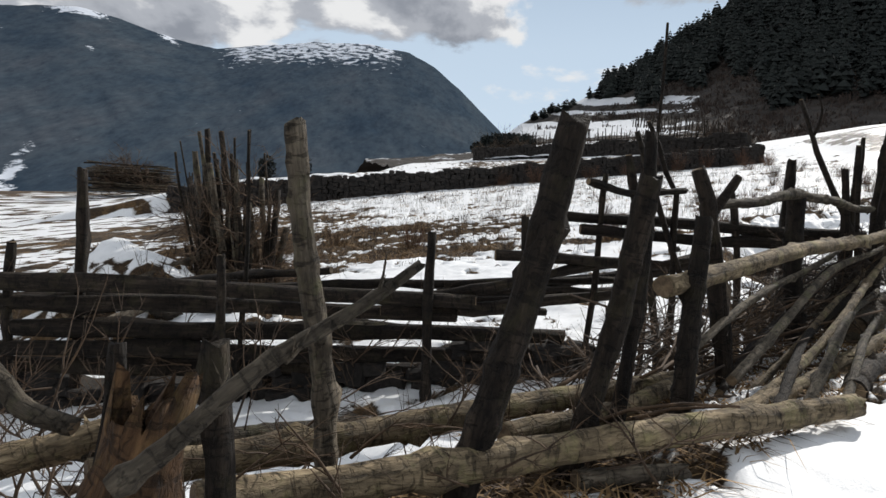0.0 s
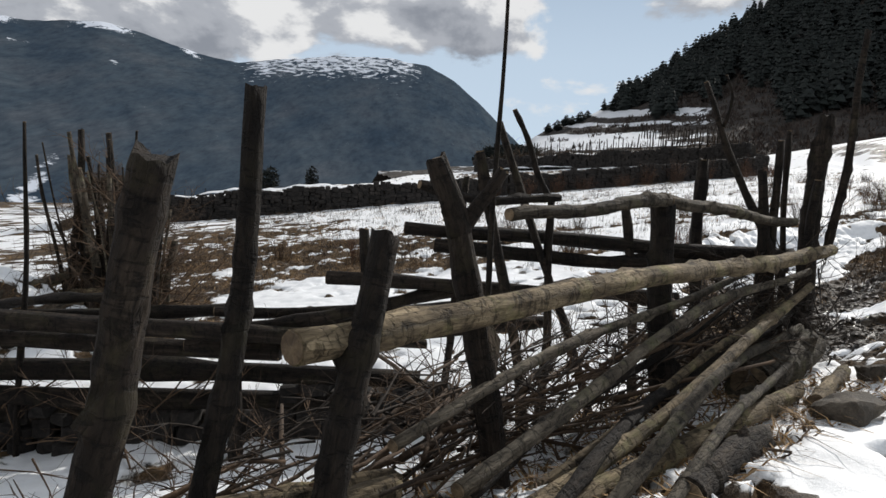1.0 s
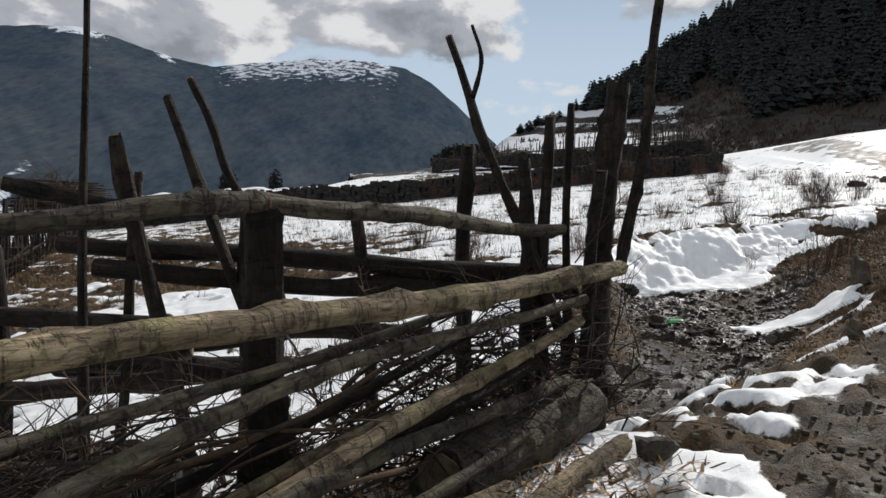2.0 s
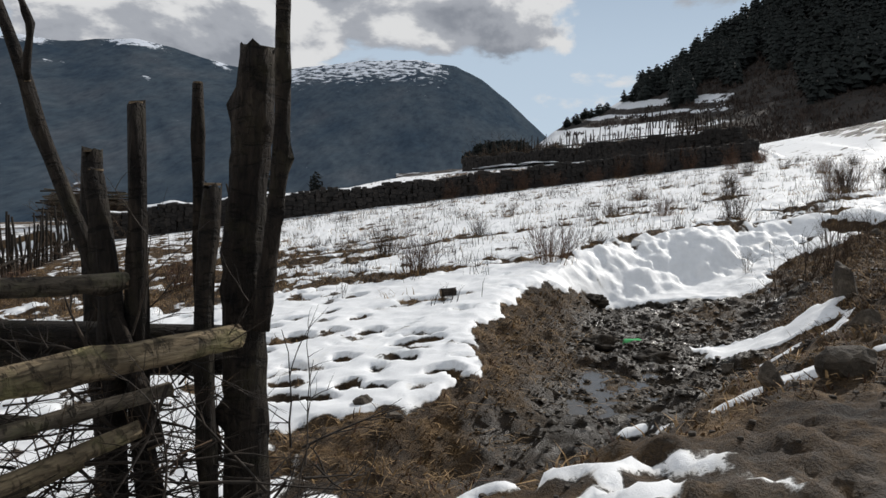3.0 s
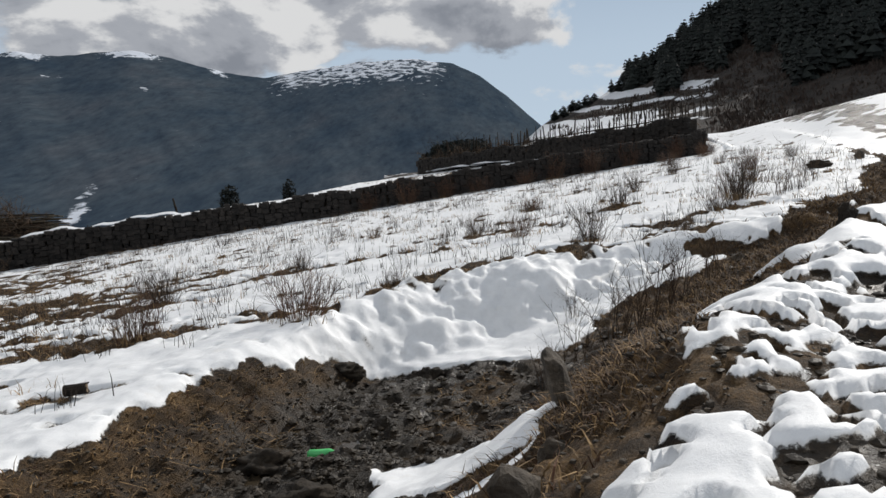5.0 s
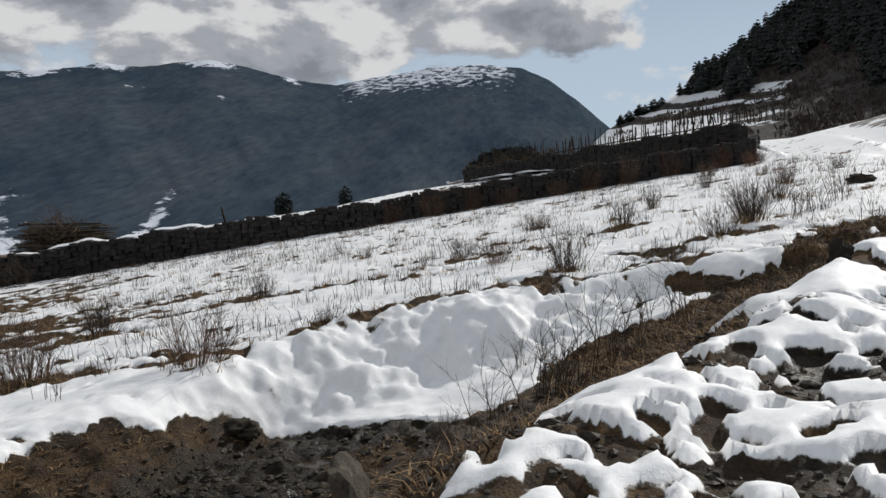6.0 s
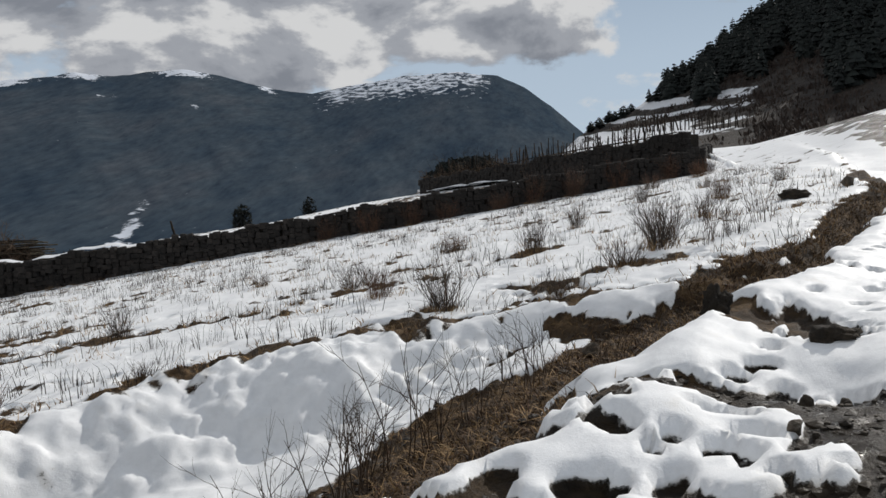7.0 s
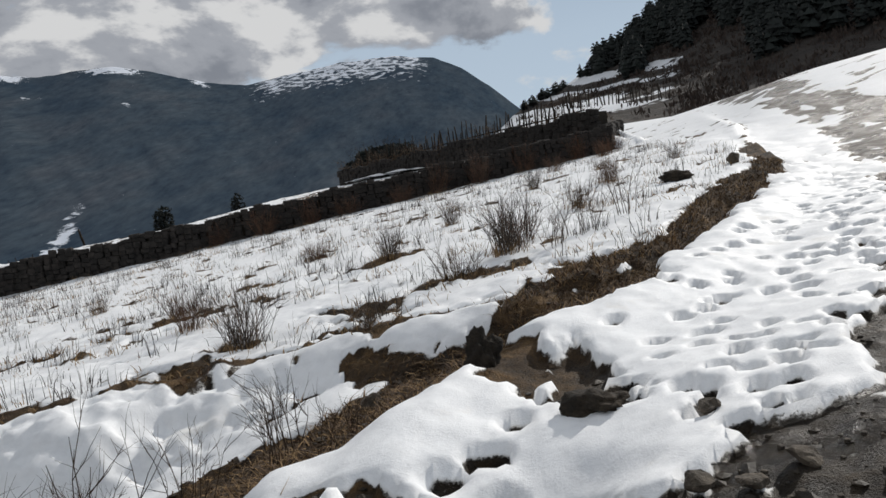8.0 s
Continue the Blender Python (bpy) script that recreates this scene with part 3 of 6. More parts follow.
gx = spread(-4200, -3.0, 19.0, 4200, 0.047, 1.045)
gy = spread(-4200, 4.0, 25.0, 4200, 0.047, 1.045, 260.0, 56.0)
GX, GY = np.meshgrid(gx, gy, indexing="ij")
GZ = height(GX, GY)
cov = snow_cover(GX, GY)
near_m = (GX > -6) & (GX < 26) & (GY > 1) & (GY < 40)
dent = np.zeros_like(GX)
dent[near_m] = prints(GX[near_m], GY[near_m])
lying = sstep(0.42, 0.62, cov)
GZ = GZ - (0.10 + 0.06 * sstep(8, 6.5, GX)) * dent * lying
cov = np.minimum(cov, 0.95) - (0.535 + 0.50 * sstep(8, 6.5, GX)) * np.clip(dent, 0, 1.2)
s_, u_ = su(GX, GY)
mudv = mud_cover(GX, GY)
bridge = np.exp(-((s_ - 8.5) / 1.7) ** 2)
gravv = (1 - bridge) * (1 - sstep(-0.3, 0.7, u_ - np.interp(s_, S_R, np.maximum(U_R, 0.9))))
soaked = sstep(13.2, 14.4, s_) * (1 - sstep(17.2, 19.0, s_)) * (1 - sstep(-0.3, 0.6, u_ - 2.9))      # wet mud where the verge drains
mudv, gravv = np.maximum(mudv, 0.95 * soaked), gravv * (1 - 0.92 * soaked)
attr = np.stack([np.clip(cov, 0, 1), mudv, np.clip(gravv, 0, 1), np.ones_like(cov)], -1)
ground = tagged(grid_mesh("ground", GX, GY, GZ, GROUND, attr), "snowy sloping field with brown dead grass, muddy hollow and gravel road", "ground", kind="structure")

# water standing in the hollow
wm, wnt, wbs = material("puddle")
wbs.inputs["Base Color"].default_value, wbs.inputs["Roughness"].default_value = (0.045, 0.034, 0.022, 1), 0.16
wbs.inputs["Specular IOR Level"].default_value = 0.32
bump(wnt, wbs, noise_tex(wnt, node(wnt, "ShaderNodeNewGeometry").outputs["Position"], 7.0, 2.0), 0.12, 0.02)
ang = np.linspace(0, 2 * math.pi, 40, endpoint=False)
bm = bmesh.new()
bm.faces.new([bm.verts.new((7.2 + 2.6 * math.cos(a) - 0.2 * math.sin(a), 15.6 + 3.4 * math.sin(a) + 1.1 * math.cos(a), -0.715)) for a in ang])
wme = bpy.data.meshes.new("water")
bm.to_mesh(wme)
wme.materials.append(wm)
tagged(new("water", wme), "shallow dark puddle water standing in the muddy hollow", "water", kind="structure")


# ---- the mountain across the valley, and the wooded hill ----
def mountain_material():
    m, nt, bs = material("mountain")
    geo = node(nt, "ShaderNodeNewGeometry")
    sp = node(nt, "ShaderNodeSeparateXYZ")
    link(nt, geo.outputs["Position"], sp.inputs[0])
    wide = noise_tex(nt, mapping(nt, geo.outputs["Position"], (1, 0.4, 1)), 0.006, 6.0, 0.62)
    trees = noise_tex(nt, mapping(nt, geo.outputs["Position"], (1, 0.22, 1)), 0.06, 6.0, 0.75)
    # forest tones turned blue-grey, carrying part of the haze in the colour
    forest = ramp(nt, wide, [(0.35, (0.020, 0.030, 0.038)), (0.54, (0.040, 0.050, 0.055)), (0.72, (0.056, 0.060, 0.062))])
    forest = mix_rgb(nt, 0.8, forest, ramp(nt, trees, [(0.32, 0.45), (0.68, 1.55)]), "MULTIPLY")
    att = node(nt, "ShaderNodeAttribute", attribute_name="cover")
    sc = node(nt, "ShaderNodeSeparateColor")
    link(nt, att.outputs["Color"], sc.inputs[0])
    snow = ramp(nt, math_node(nt, "ADD", sc.outputs[0], math_node(nt, "MULTIPLY", math_node(nt, "SUBTRACT", noise_tex(nt, mapping(nt, geo.outputs["Position"], (1, 1, 1.1)), 0.034, 7.0, 0.72), 0.5), 2.6)), [(0.50, 0.0), (0.60, 1.0)])
    lowp = noise_tex(nt, mapping(nt, geo.outputs["Position"], (1, 1, 2.5)), 0.022, 7.0, 0.75)
    fields = ramp(nt, math_node(nt, "ADD", math_node(nt, "MULTIPLY", math_node(nt, "SUBTRACT", lowp, 0.5), 1.5), sc.outputs[1]), [(0.52, 0.0), (0.60, 1.0)])
    both = math_node(nt, "MAXIMUM", snow, fields)
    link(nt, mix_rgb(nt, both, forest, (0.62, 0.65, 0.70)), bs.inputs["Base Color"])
    bs.inputs["Roughness"].default_value = 1.0
    bs.inputs["Specular IOR Level"].default_value = 0.0
    # far haze imitated by a faint blue emission over the whole mountain
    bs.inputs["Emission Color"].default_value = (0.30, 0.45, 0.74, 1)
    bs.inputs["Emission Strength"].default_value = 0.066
    return m


az = np.radians(np.linspace(-75, 12, 420))
dist = np.linspace(0, 1, 150)
AZ, DD = np.meshgrid(az, dist, indexing="ij")
crest_el = np.interp(np.degrees(az), [-75, -50, -37.5, -34, -32, -29.6, -25.3, -23, -19, -16.5, -13.3, -9.6, -5.8, -3, -1.1, 0.9, 2.5, 3.6, 5, 12],
                     [7.0, 8.0, 8.45, 8.7, 9.1, 8.85, 9.35, 8.9, 7.85, 7.5, 8.0, 8.45, 8.55, 8.1, 7.2, 5.6, 4.1, 3.1, 1.6, -3.0])
D0, D1 = 1150.0, 2700.0
R = D0 + (D1 - D0) * np.clip(DD, 0, 0.86) / 0.86 + 900 * np.clip(DD - 0.86, 0, 1)
crest = D1 * np.tan(np.radians(crest_el))[:, None]
rise = np.clip(DD / 0.86, 0, 1)
foot = -78.0 + 0 * rise
shape = rise ** 1.25
MX, MY = 8 + R * np.sin(AZ), 8 + R * np.cos(AZ)
gully = fbm(np.degrees(AZ) * 0.16 + 1.1 * rise, rise * 1.6, 4) * 30 * np.sin(math.pi * np.clip(rise, 0, 1)) ** 0.8
MZ = foot + (crest + 1.5 - foot) * shape + gully + 5 * fbm(MX * 0.02, MY * 0.02, 3) * rise
MZ = np.where(DD > 0.86, MZ - (DD - 0.86) * 900, MZ)
azd = np.degrees(AZ)
dome = sstep(-17.5, -14.5, azd) * (1 - sstep(-5, -2, azd))
peaks = np.exp(-((azd + 25.2) / 2.0) ** 2) + np.exp(-((azd + 31.6) / 1.4) ** 2) + np.exp(-((azd + 36) / 1.6) ** 2) + 0.8 * np.exp(-((azd + 19.6) / 0.8) ** 2)
msnow = 0.60 * dome * sstep(0.70, 0.95, rise) + 0.9 * np.clip(peaks, 0, 1) * sstep(0.91, 0.98, rise) + 0.55 * np.exp(-((azd + 24.5) / 0.5) ** 2) * np.exp(-((rise - 0.72) / 0.03) ** 2) + 0.55 * np.exp(-((azd + 30.5 + 9 * (rise - 0.83)) / 0.9) ** 2) * np.exp(-((rise - 0.83) / 0.012) ** 2)
mfield = 0.62 * np.exp(-((azd + 30.0 - 13 * (rise - 0.12)) / 1.3) ** 2) * sstep(0.48, 0.1, rise) + 0.55 * np.exp(-((azd + 40) / 3.5) ** 2) * sstep(0.50, 0.25, rise) + 0.36 * np.exp(-((azd + 9.5) / 3.5) ** 2) * sstep(0.30, 0.12, rise) + 0.1 * sstep(0.2, 0.05, rise)
mattr = np.stack([np.clip(msnow, 0, 1), np.clip(mfield, 0, 1), 0 * msnow, 1 + 0 * msnow], -1)
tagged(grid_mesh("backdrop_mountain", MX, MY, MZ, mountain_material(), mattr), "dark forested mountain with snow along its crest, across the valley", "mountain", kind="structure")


def hill_material():
    m, nt, bs = material("hillside")
    geo = node(nt, "ShaderNodeNewGeometry").outputs["Position"]
    att = node(nt, "ShaderNodeAttribute", attribute_name="cover")
    sp = node(nt, "ShaderNodeSeparateColor")
    link(nt, att.outputs["Color"], sp.inputs[0])
    a, b = noise_tex(nt, geo, 0.35, 6.0, 0.65), noise_tex(nt, geo, 2.5, 4.0, 0.7)
    scrub = ramp(nt, a, [(0.3, (0.014, 0.011, 0.009)), (0.55, (0.034, 0.026, 0.020)), (0.75, (0.065, 0.05, 0.036))])
    scrub = mix_rgb(nt, 0.7, scrub, ramp(nt, b, [(0.3, 0.5), (0.7, 1.4)]), "MULTIPLY")
    mask = ramp(nt, math_node(nt, "ADD", sp.outputs[0], math_node(nt, "MULTIPLY", math_node(nt, "SUBTRACT", a, 0.5), 1.1)), [(0.45, 0.0), (0.56, 1.0)])
    link(nt, mix_rgb(nt, mask, scrub, (0.80, 0.82, 0.85)), bs.inputs["Base Color"])
    bs.inputs["Roughness"].default_value = 0.95
    bump(nt, bs, math_node(nt, "ADD", a, b), 0.6, 0.5)
    return m


HILL_AZ = [-8, 1.0, 2.6, 3.6, 5, 6.8, 8.5, 10, 11, 13, 15, 18, 24, 34, 60, 90]
HILL_EL = [0.2, 1.2, 2.5, 3.3, 4.0, 4.6, 5.3, 5.7, 6.0, 7.4, 8.9, 11.0, 15, 19, 19, 14]
HILL_BASE = [-0.4, 0.6, 1.6, 2.0, 2.2, 2.3, 2.4, 2.4, 2.4, 2.3, 2.2, 2.2, 2.4, 3.2, 4, 4]


def hill_height(a, r):
    """Height of the wooded hill at azimuth a (degrees) and distance r from (8, 8)."""
    ce, be = np.interp(a, HILL_AZ, HILL_EL), np.interp(a, HILL_AZ, HILL_BASE)
    t = np.clip((r - 100) / 120, 0, 1)
    el = be + (ce - be) * t
    # small steps where the terraces' banks run
    el = el + 0.10 * sstep(5, 8, a) * (sstep(4.0, 4.15, el) + sstep(4.7, 4.8, el) + sstep(5.3, 5.4, el)) * (1 - sstep(18, 22, a))
    z = 1.8 + np.minimum(r, 220) * np.tan(np.radians(el))
    return np.where(r > 220, z - (r - 220) * 0.05, z)


haz = np.linspace(-8, 88, 520)
hr = np.concatenate([np.linspace(84, 230, 260), np.linspace(235, 420, 30)])
HA, HR = np.meshgrid(haz, hr, indexing="ij")
HX, HY = 8 + HR * np.sin(np.radians(HA)), 8 + HR * np.cos(np.radians(HA))
HZ = hill_height(HA, HR) + 0.9 * fbm(HX * 0.12, HY * 0.12, 4) - 4.0 * sstep(100, 84, HR)
hel = np.degrees(np.arctan2(HZ - 1.8, np.minimum(HR, 220))) + 0.25 * fbm(HA * 0.5, HR * 0.02, 3) - 0.05 * (HA - 10)
band = lambda a, b: sstep(a - 0.06, a + 0.06, hel) * (1 - sstep(b - 0.06, b + 0.06, hel))
hs = 0.75 - 0.8 * band(3.95, 4.40) - 0.8 * band(4.72, 5.12) * (1 - 0.8 * sstep(13, 15, HA)) - 0.9 * sstep(5.55, 5.8, hel) - 0.75 * sstep(14.5, 18, HA) + 0.5 * fbm(HX * 0.09, HY * 0.09, 4) - 0.5 * sstep(3.2, 2.6, hel)
hs = hs - 0.7 * sstep(11.0, 13.0, HA) * band(3.2, 4.2) * (0.6 + fbm(HX * 0.15, HY * 0.15, 3))
hattr = np.stack([np.clip(hs, 0, 1), 0 * hs, 0 * hs, 1 + 0 * hs], -1)
tagged(grid_mesh("backdrop_hillside", HX, HY, HZ, hill_material(), hattr), "terraced hillside with snow on its ledges and dark scrub", "hill", kind="structure")


# ---- building blocks ----
def part(name, bm, mat, parent=None, label=""):
    me = bpy.data.meshes.new(name)
    bm.to_mesh(me)
    bm.free()
    me.materials.append(mat)
    ob = new(name, me)
    ob.parent = parent
    if label:
        ob["label"] = label
    return ob


def thing(name, at, label, category, group="", kind=""):
    ob = new(name)
    ob.empty_display_size = 0.1
    ob.location = at
    return tagged(ob, label, category, group, kind)


def tube(bm, pts, radii, sides=10, rough=0.06, seed=0, caps=True, smooth=True):
    """A knotty tapered tube through pts."""
    r = random.Random(seed)
    pts = [Vector(p) for p in pts]
    rings, ref = [], None
    phase = [r.uniform(0, 6.28) for _ in range(3)]
    for i, p in enumerate(pts):
        d = (pts[min(i + 1, len(pts) - 1)] - pts[max(i - 1, 0)]).normalized()
        if ref is None:
            ref = d.orthogonal().normalized()
        ref = (ref - d * ref.dot(d)).normalized()
        side = d.cross(ref)
        ring = []
        for k in range(sides):
            a = 2 * math.pi * k / sides
            out = ref * math.cos(a) + side * math.sin(a)
            lump = noise.noise(p * 5.0 + out * 0.9 + Vector((seed, 0, 0))) + 0.6 * noise.noise(p * 17.0 + out * 2.0 + Vector((0, seed, 0)))
            rad = radii[i] * (1 + rough * (0.6 * math.sin(2 * a + phase[0]) + 0.4 * math.sin(3 * a + phase[1]) + 1.7 * lump + 0.2 * r.uniform(-1, 1)))
            ring.append(bm.verts.new(p + out * rad))
        rings.append(ring)
    for a, b in zip(rings, rings[1:]):
        for k in range(sides):
            f = bm.faces.new((a[k], a[(k + 1) % sides], b[(k + 1) % sides], b[k]))
            f.smooth = smooth
    if caps and sides > 2:
        bm.faces.new(rings[0][::-1])
        bm.faces.new(rings[-1])
    return rings


def log_points(p0, p1, n, bend, seed):
    r = random.Random(seed)
    p0, p1 = Vector(p0), Vector(p1)
    d = (p1 - p0)
    a = d.orthogonal().normalized()
    b = d.normalized().cross(a)
    w1, w2, f = r.uniform(-1, 1), r.uniform(-1, 1), r.uniform(0, 6.28)
    out = []
    for i in range(n + 1):
        t = i / n
        k = math.sin(math.pi * t)
        out.append(p0 + d * t + (a * (w1 * k + 0.35 * math.sin(5 * t + f) * k) + b * (w2 * k + 0.35 * math.sin(6.3 * t + f) * k)) * bend)
    return out


def add_log(bm, p0, p1, r0, r1, seed, bend=0.03, n=10, sides=10, knots=4, rough=0.075):
    """A log with knots and stubs, in a bmesh."""
    r = random.Random(seed)
    pts = log_points(p0, p1, n, bend, seed)
    radii = [r0 + (r1 - r0) * i / n for i in range(n + 1)]
    for _ in range(knots):
        radii[r.randrange(1, n)] *= r.uniform(1.05, 1.2)
    rings = tube(bm, pts, radii, sides, rough, seed)
    for _ in range(knots * 2):                       # knots and torn stubs pulled out of the bark
        i = r.randrange(1, n)
        k = r.randrange(sides)
        v = rings[i][k]
        v.co = pts[i] + (v.co - pts[i]) * r.choice((0.72, 1.25, 1.4, 1.6))
    top = rings[-1]                                  # a broken, slanting head
    d = (pts[-1] - pts[-2]).normalized()
    for v in top:
        v.co += d * r.uniform(-0.5, 0.6) * r1


def aligned(p0, p1):
    """Pose at p0 whose z runs to p1."""
    d = Vector(p1) - Vector(p0)
    return Matrix.Translation(p0) @ d.to_track_quat("Z", "Y").to_matrix().to_4x4(), d.length


def make_log(name, p0, p1, r0, r1, mat, seed, parent=None, bend=0.03, knots=4, label="", cut=True, n=10, sides=10):
    """A log as its own mesh along its local z, with cut ends as parts of their own."""
    m, ln = aligned(p0, p1)
    bm = bmesh.new()
    add_log(bm, (0, 0, 0), (0, 0, ln), r0, r1, seed, bend, n, sides, knots)
    ob = part(name, bm, mat, parent, label)
    ob.matrix_world = m
    if parent:
        ob.matrix_parent_inverse = Matrix()
        ob.matrix_basis = Matrix.Translation(parent.location).inverted() @ m
    if cut:
        for z, rr in ((-0.004, r0), (ln + 0.004, r1)):
            b2 = bmesh.new()
            bmesh.ops.create_cone(b2, cap_ends=True, segments=10, radius1=rr * 0.9, radius2=rr * 0.9, depth=0.008, matrix=Matrix.Translation((0, 0, z)))
            part("cut_end", b2, CUT, ob, "pale sawn wood")
    return ob


def free_log(p0, p1, r0, r1, mat, seed, label, bend=0.03, knots=4, group="", name="log"):
    ob = make_log(name, p0, p1, r0, r1, mat, seed, None, bend, knots, "", True, 40, 16)
    return tagged(ob, label, name.replace("_", " "), group)


def add_branch(bm, base, way, length, radius, seed, depth=3, sides=5, droop=0.0, fork=3):
    """A forking twig in a bmesh."""
    r = random.Random(seed)
    pts, p, d = [Vector(base)], Vector(base), Vector(way).normalized()
    n = 5
    for i in range(n):
        d = (d + Vector((r.uniform(-1, 1), r.uniform(-1, 1), r.uniform(-1, 1) - droop)) * 0.17).normalized()
        p = p + d * length / n
        pts.append(p.copy())
    tube(bm, pts, [radius * (1 - 0.75 * i / n) for i in range(n + 1)], sides, 0.05, seed, False)
    if depth > 1:
        for _ in range(fork):
            i = r.randrange(1, n)
            v = (d + Vector((r.uniform(-1, 1), r.uniform(-1, 1), r.uniform(-0.6, 1))) * 0.9).normalized()
            add_branch(bm, pts[i], v, length * r.uniform(0.35, 0.6), radius * 0.55, r.randrange(10 ** 6), depth - 1, max(3, sides - 1), droop, fork)


def rock_bmesh(rx, ry, rz, seed, sub=2, cuts=9):
    """An angular stone: a ball worn down along a few planes."""
    r = random.Random(seed * 7 + 1)
    bm = bmesh.new()
    bmesh.ops.create_icosphere(bm, subdivisions=sub, radius=1.0)
    off = Vector((seed * 3.1, seed * 1.7, seed * 0.9))
    planes = [(Vector((r.gauss(0, 1), r.gauss(0, 1), r.gauss(0, 1))).normalized(), r.uniform(0.45, 0.82)) for _ in range(cuts)]
    for v in bm.verts:
        for n, d in planes:
            over = v.co.dot(n) - d
            if over > 0:
                v.co -= n * over * 0.92
        v.co *= 1 + 0.20 * noise.noise(v.co * 2.1 + off) + 0.10 * noise.noise(v.co * 6.0 + off) + 0.05 * noise.noise(v.co * 13.0 + off)
        v.co = Vector((v.co.x * rx * 1.25, v.co.y * ry * 1.25, v.co.z * rz * 1.25))
    return bm


def clod_bmesh(rx, ry, rz, seed):
    """A crumbly lump of earth and roots."""
    bm = bmesh.new()
    bmesh.ops.create_icosphere(bm, subdivisions=4, radius=1.0)
    off = Vector((seed * 3.7, seed * 1.1, seed * 2.3))
    for v in bm.verts:
        q = v.co.copy()
        k = 1 + 0.55 * noise.noise(q * 1.3 + off) + 0.30 * noise.noise(q * 3.4 + off) + 0.20 * noise.noise(q * 8.0 + off) + 0.10 * noise.noise(q * 17 + off)
        v.co = Vector((q.x * rx, q.y * ry, q.z * rz)) * k
    for f in bm.faces:
        f.smooth = True
    return bm


# ---- the roadside fence of rough posts ----
fence = thing("roadside_fence", (0.5, 3.4, 0.0), "rough weathered fence of uneven, leaning split wooden posts beside the road", "fence")
POSTS = [((-0.42, 3.10, 0.0), (-0.58, 3.02, 1.60), 0.052, 0.044, BARK_GREY), ((0.08, 3.06, -0.1), (0.55, 3.33, 1.68), 0.070, 0.066, BARK_DARK),
         ((0.62, 3.47, -0.1), (0.96, 3.56, 1.46), 0.058, 0.056, BARK_DARK), ((0.90, 3.83, -0.1), (1.07, 4.05, 1.67), 0.040, 0.032, BARK_DARK),
         ((1.26, 3.92, -0.1), (1.46, 4.28, 1.22), 0.060, 0.048, BARK_DARK), ((3.02, 6.38, -0.2), (2.95, 6.46, 1.36), 0.085, 0.075, BARK_DARK),
         ((4.58, 8.10, -0.2), (4.67, 8.15, 2.06), 0.095, 0.070, BARK_DARK), ((4.70, 8.02, 1.0), (4.86, 8.0, 2.75), 0.035, 0.025, BARK_DARK)]
for i, (a, b, r0, r1, mt) in enumerate(POSTS):
    make_log("post", a, b, r0, r1, mt, 40 + i, fence, 0.045, 7, "", False, 32, 14)
# forked post
make_log("post", (1.97, 5.03, -0.1), (1.70, 4.93, 1.26), 0.064, 0.056, BARK_DARK, 61, fence, 0.02, 3, "forked post")
make_log("prong", (1.71, 4.93, 1.20), (1.60, 4.88, 1.50), 0.055, 0.045, BARK_DARK, 62, fence, 0.01, 1)
make_log("prong", (1.71, 4.93, 1.20), (1.88, 4.95, 1.47), 0.035, 0.028, BARK_DARK, 63, fence, 0.01, 1)
make_log("rail", (1.95, 5.45, 1.27), (2.97, 6.42, 1.36), 0.034, 0.042, BARK_GREY, 64, fence, 0.05, 5, "", True, 30, 12)
make_log("rail", (2.92, 6.38, 1.37), (4.30, 7.75, 1.22), 0.042, 0.034, BARK_GREY, 65, fence, 0.06, 5, "", True, 30, 12)

# ---- the rail fence behind it ----
rail_fence = thing("rail_fence", (2.0, 8.2, -0.7), "old rail fence of dark round poles tied to thin stakes", "fence")
STAKES = [((1.93, 7.2, -0.9), (1.97, 7.17, 2.83), 0.030, 0.012), ((2.46, 8.15, 1.28), (2.12, 8.17, 2.02), 0.028, 0.022), ((2.44, 8.15, -0.7), (2.46, 8.15, 1.32), 0.036, 0.028), ((2.94, 8.10, -0.7), (2.0, 8.13, 1.90), 0.040, 0.030),
          ((2.32, 7.80, -0.75), (1.84, 7.77, 1.65), 0.045, 0.036), ((4.35, 7.85, 0.6), (3.65, 8.09, 2.30), 0.036, 0.022), ((3.80, 8.05, 1.95), (3.78, 8.0, 2.35), 0.015, 0.010), ((3.86, 8.5, -0.6), (3.8, 8.51, 1.69), 0.055, 0.045),
          ((-0.08, 7.95, -1.1), (-0.08, 7.95, 0.77), 0.05, 0.045), ((0.9, 8.24, -1.0), (0.9, 8.24, 0.97), 0.05, 0.045), ((-2.2, 7.7, -1.2), (-2.17, 7.66, 0.48), 0.05, 0.045),
          ((-4.05, 8.5, -1.3), (-3.93, 8.5, 1.26), 0.065, 0.055), ((-4.7, 8.3, -1.3), (-4.6, 8.3, 0.45), 0.05, 0.05), ((3.3, 8.3, -0.7), (3.1, 8.3, 1.3), 0.04, 0.035),
          ((4.3, 7.95, -0.1), (4.25, 8.0, 1.85), 0.05, 0.03), ((4.42, 8.2, -0.1), (4.40, 8.22, 1.95), 0.03, 0.02), ((4.15, 7.9, -0.1), (4.1, 7.95, 1.6), 0.045, 0.04),
          ((4.5, 8.0, -0.1), (4.55, 7.95, 1.55), 0.04, 0.035), ((1.6, 8.3, -0.9), (1.75, 8.35, 1.45), 0.035, 0.03), ((-2.15, 8.3, -1.2), (-2.08, 8.33, 1.75), 0.030, 0.016)]
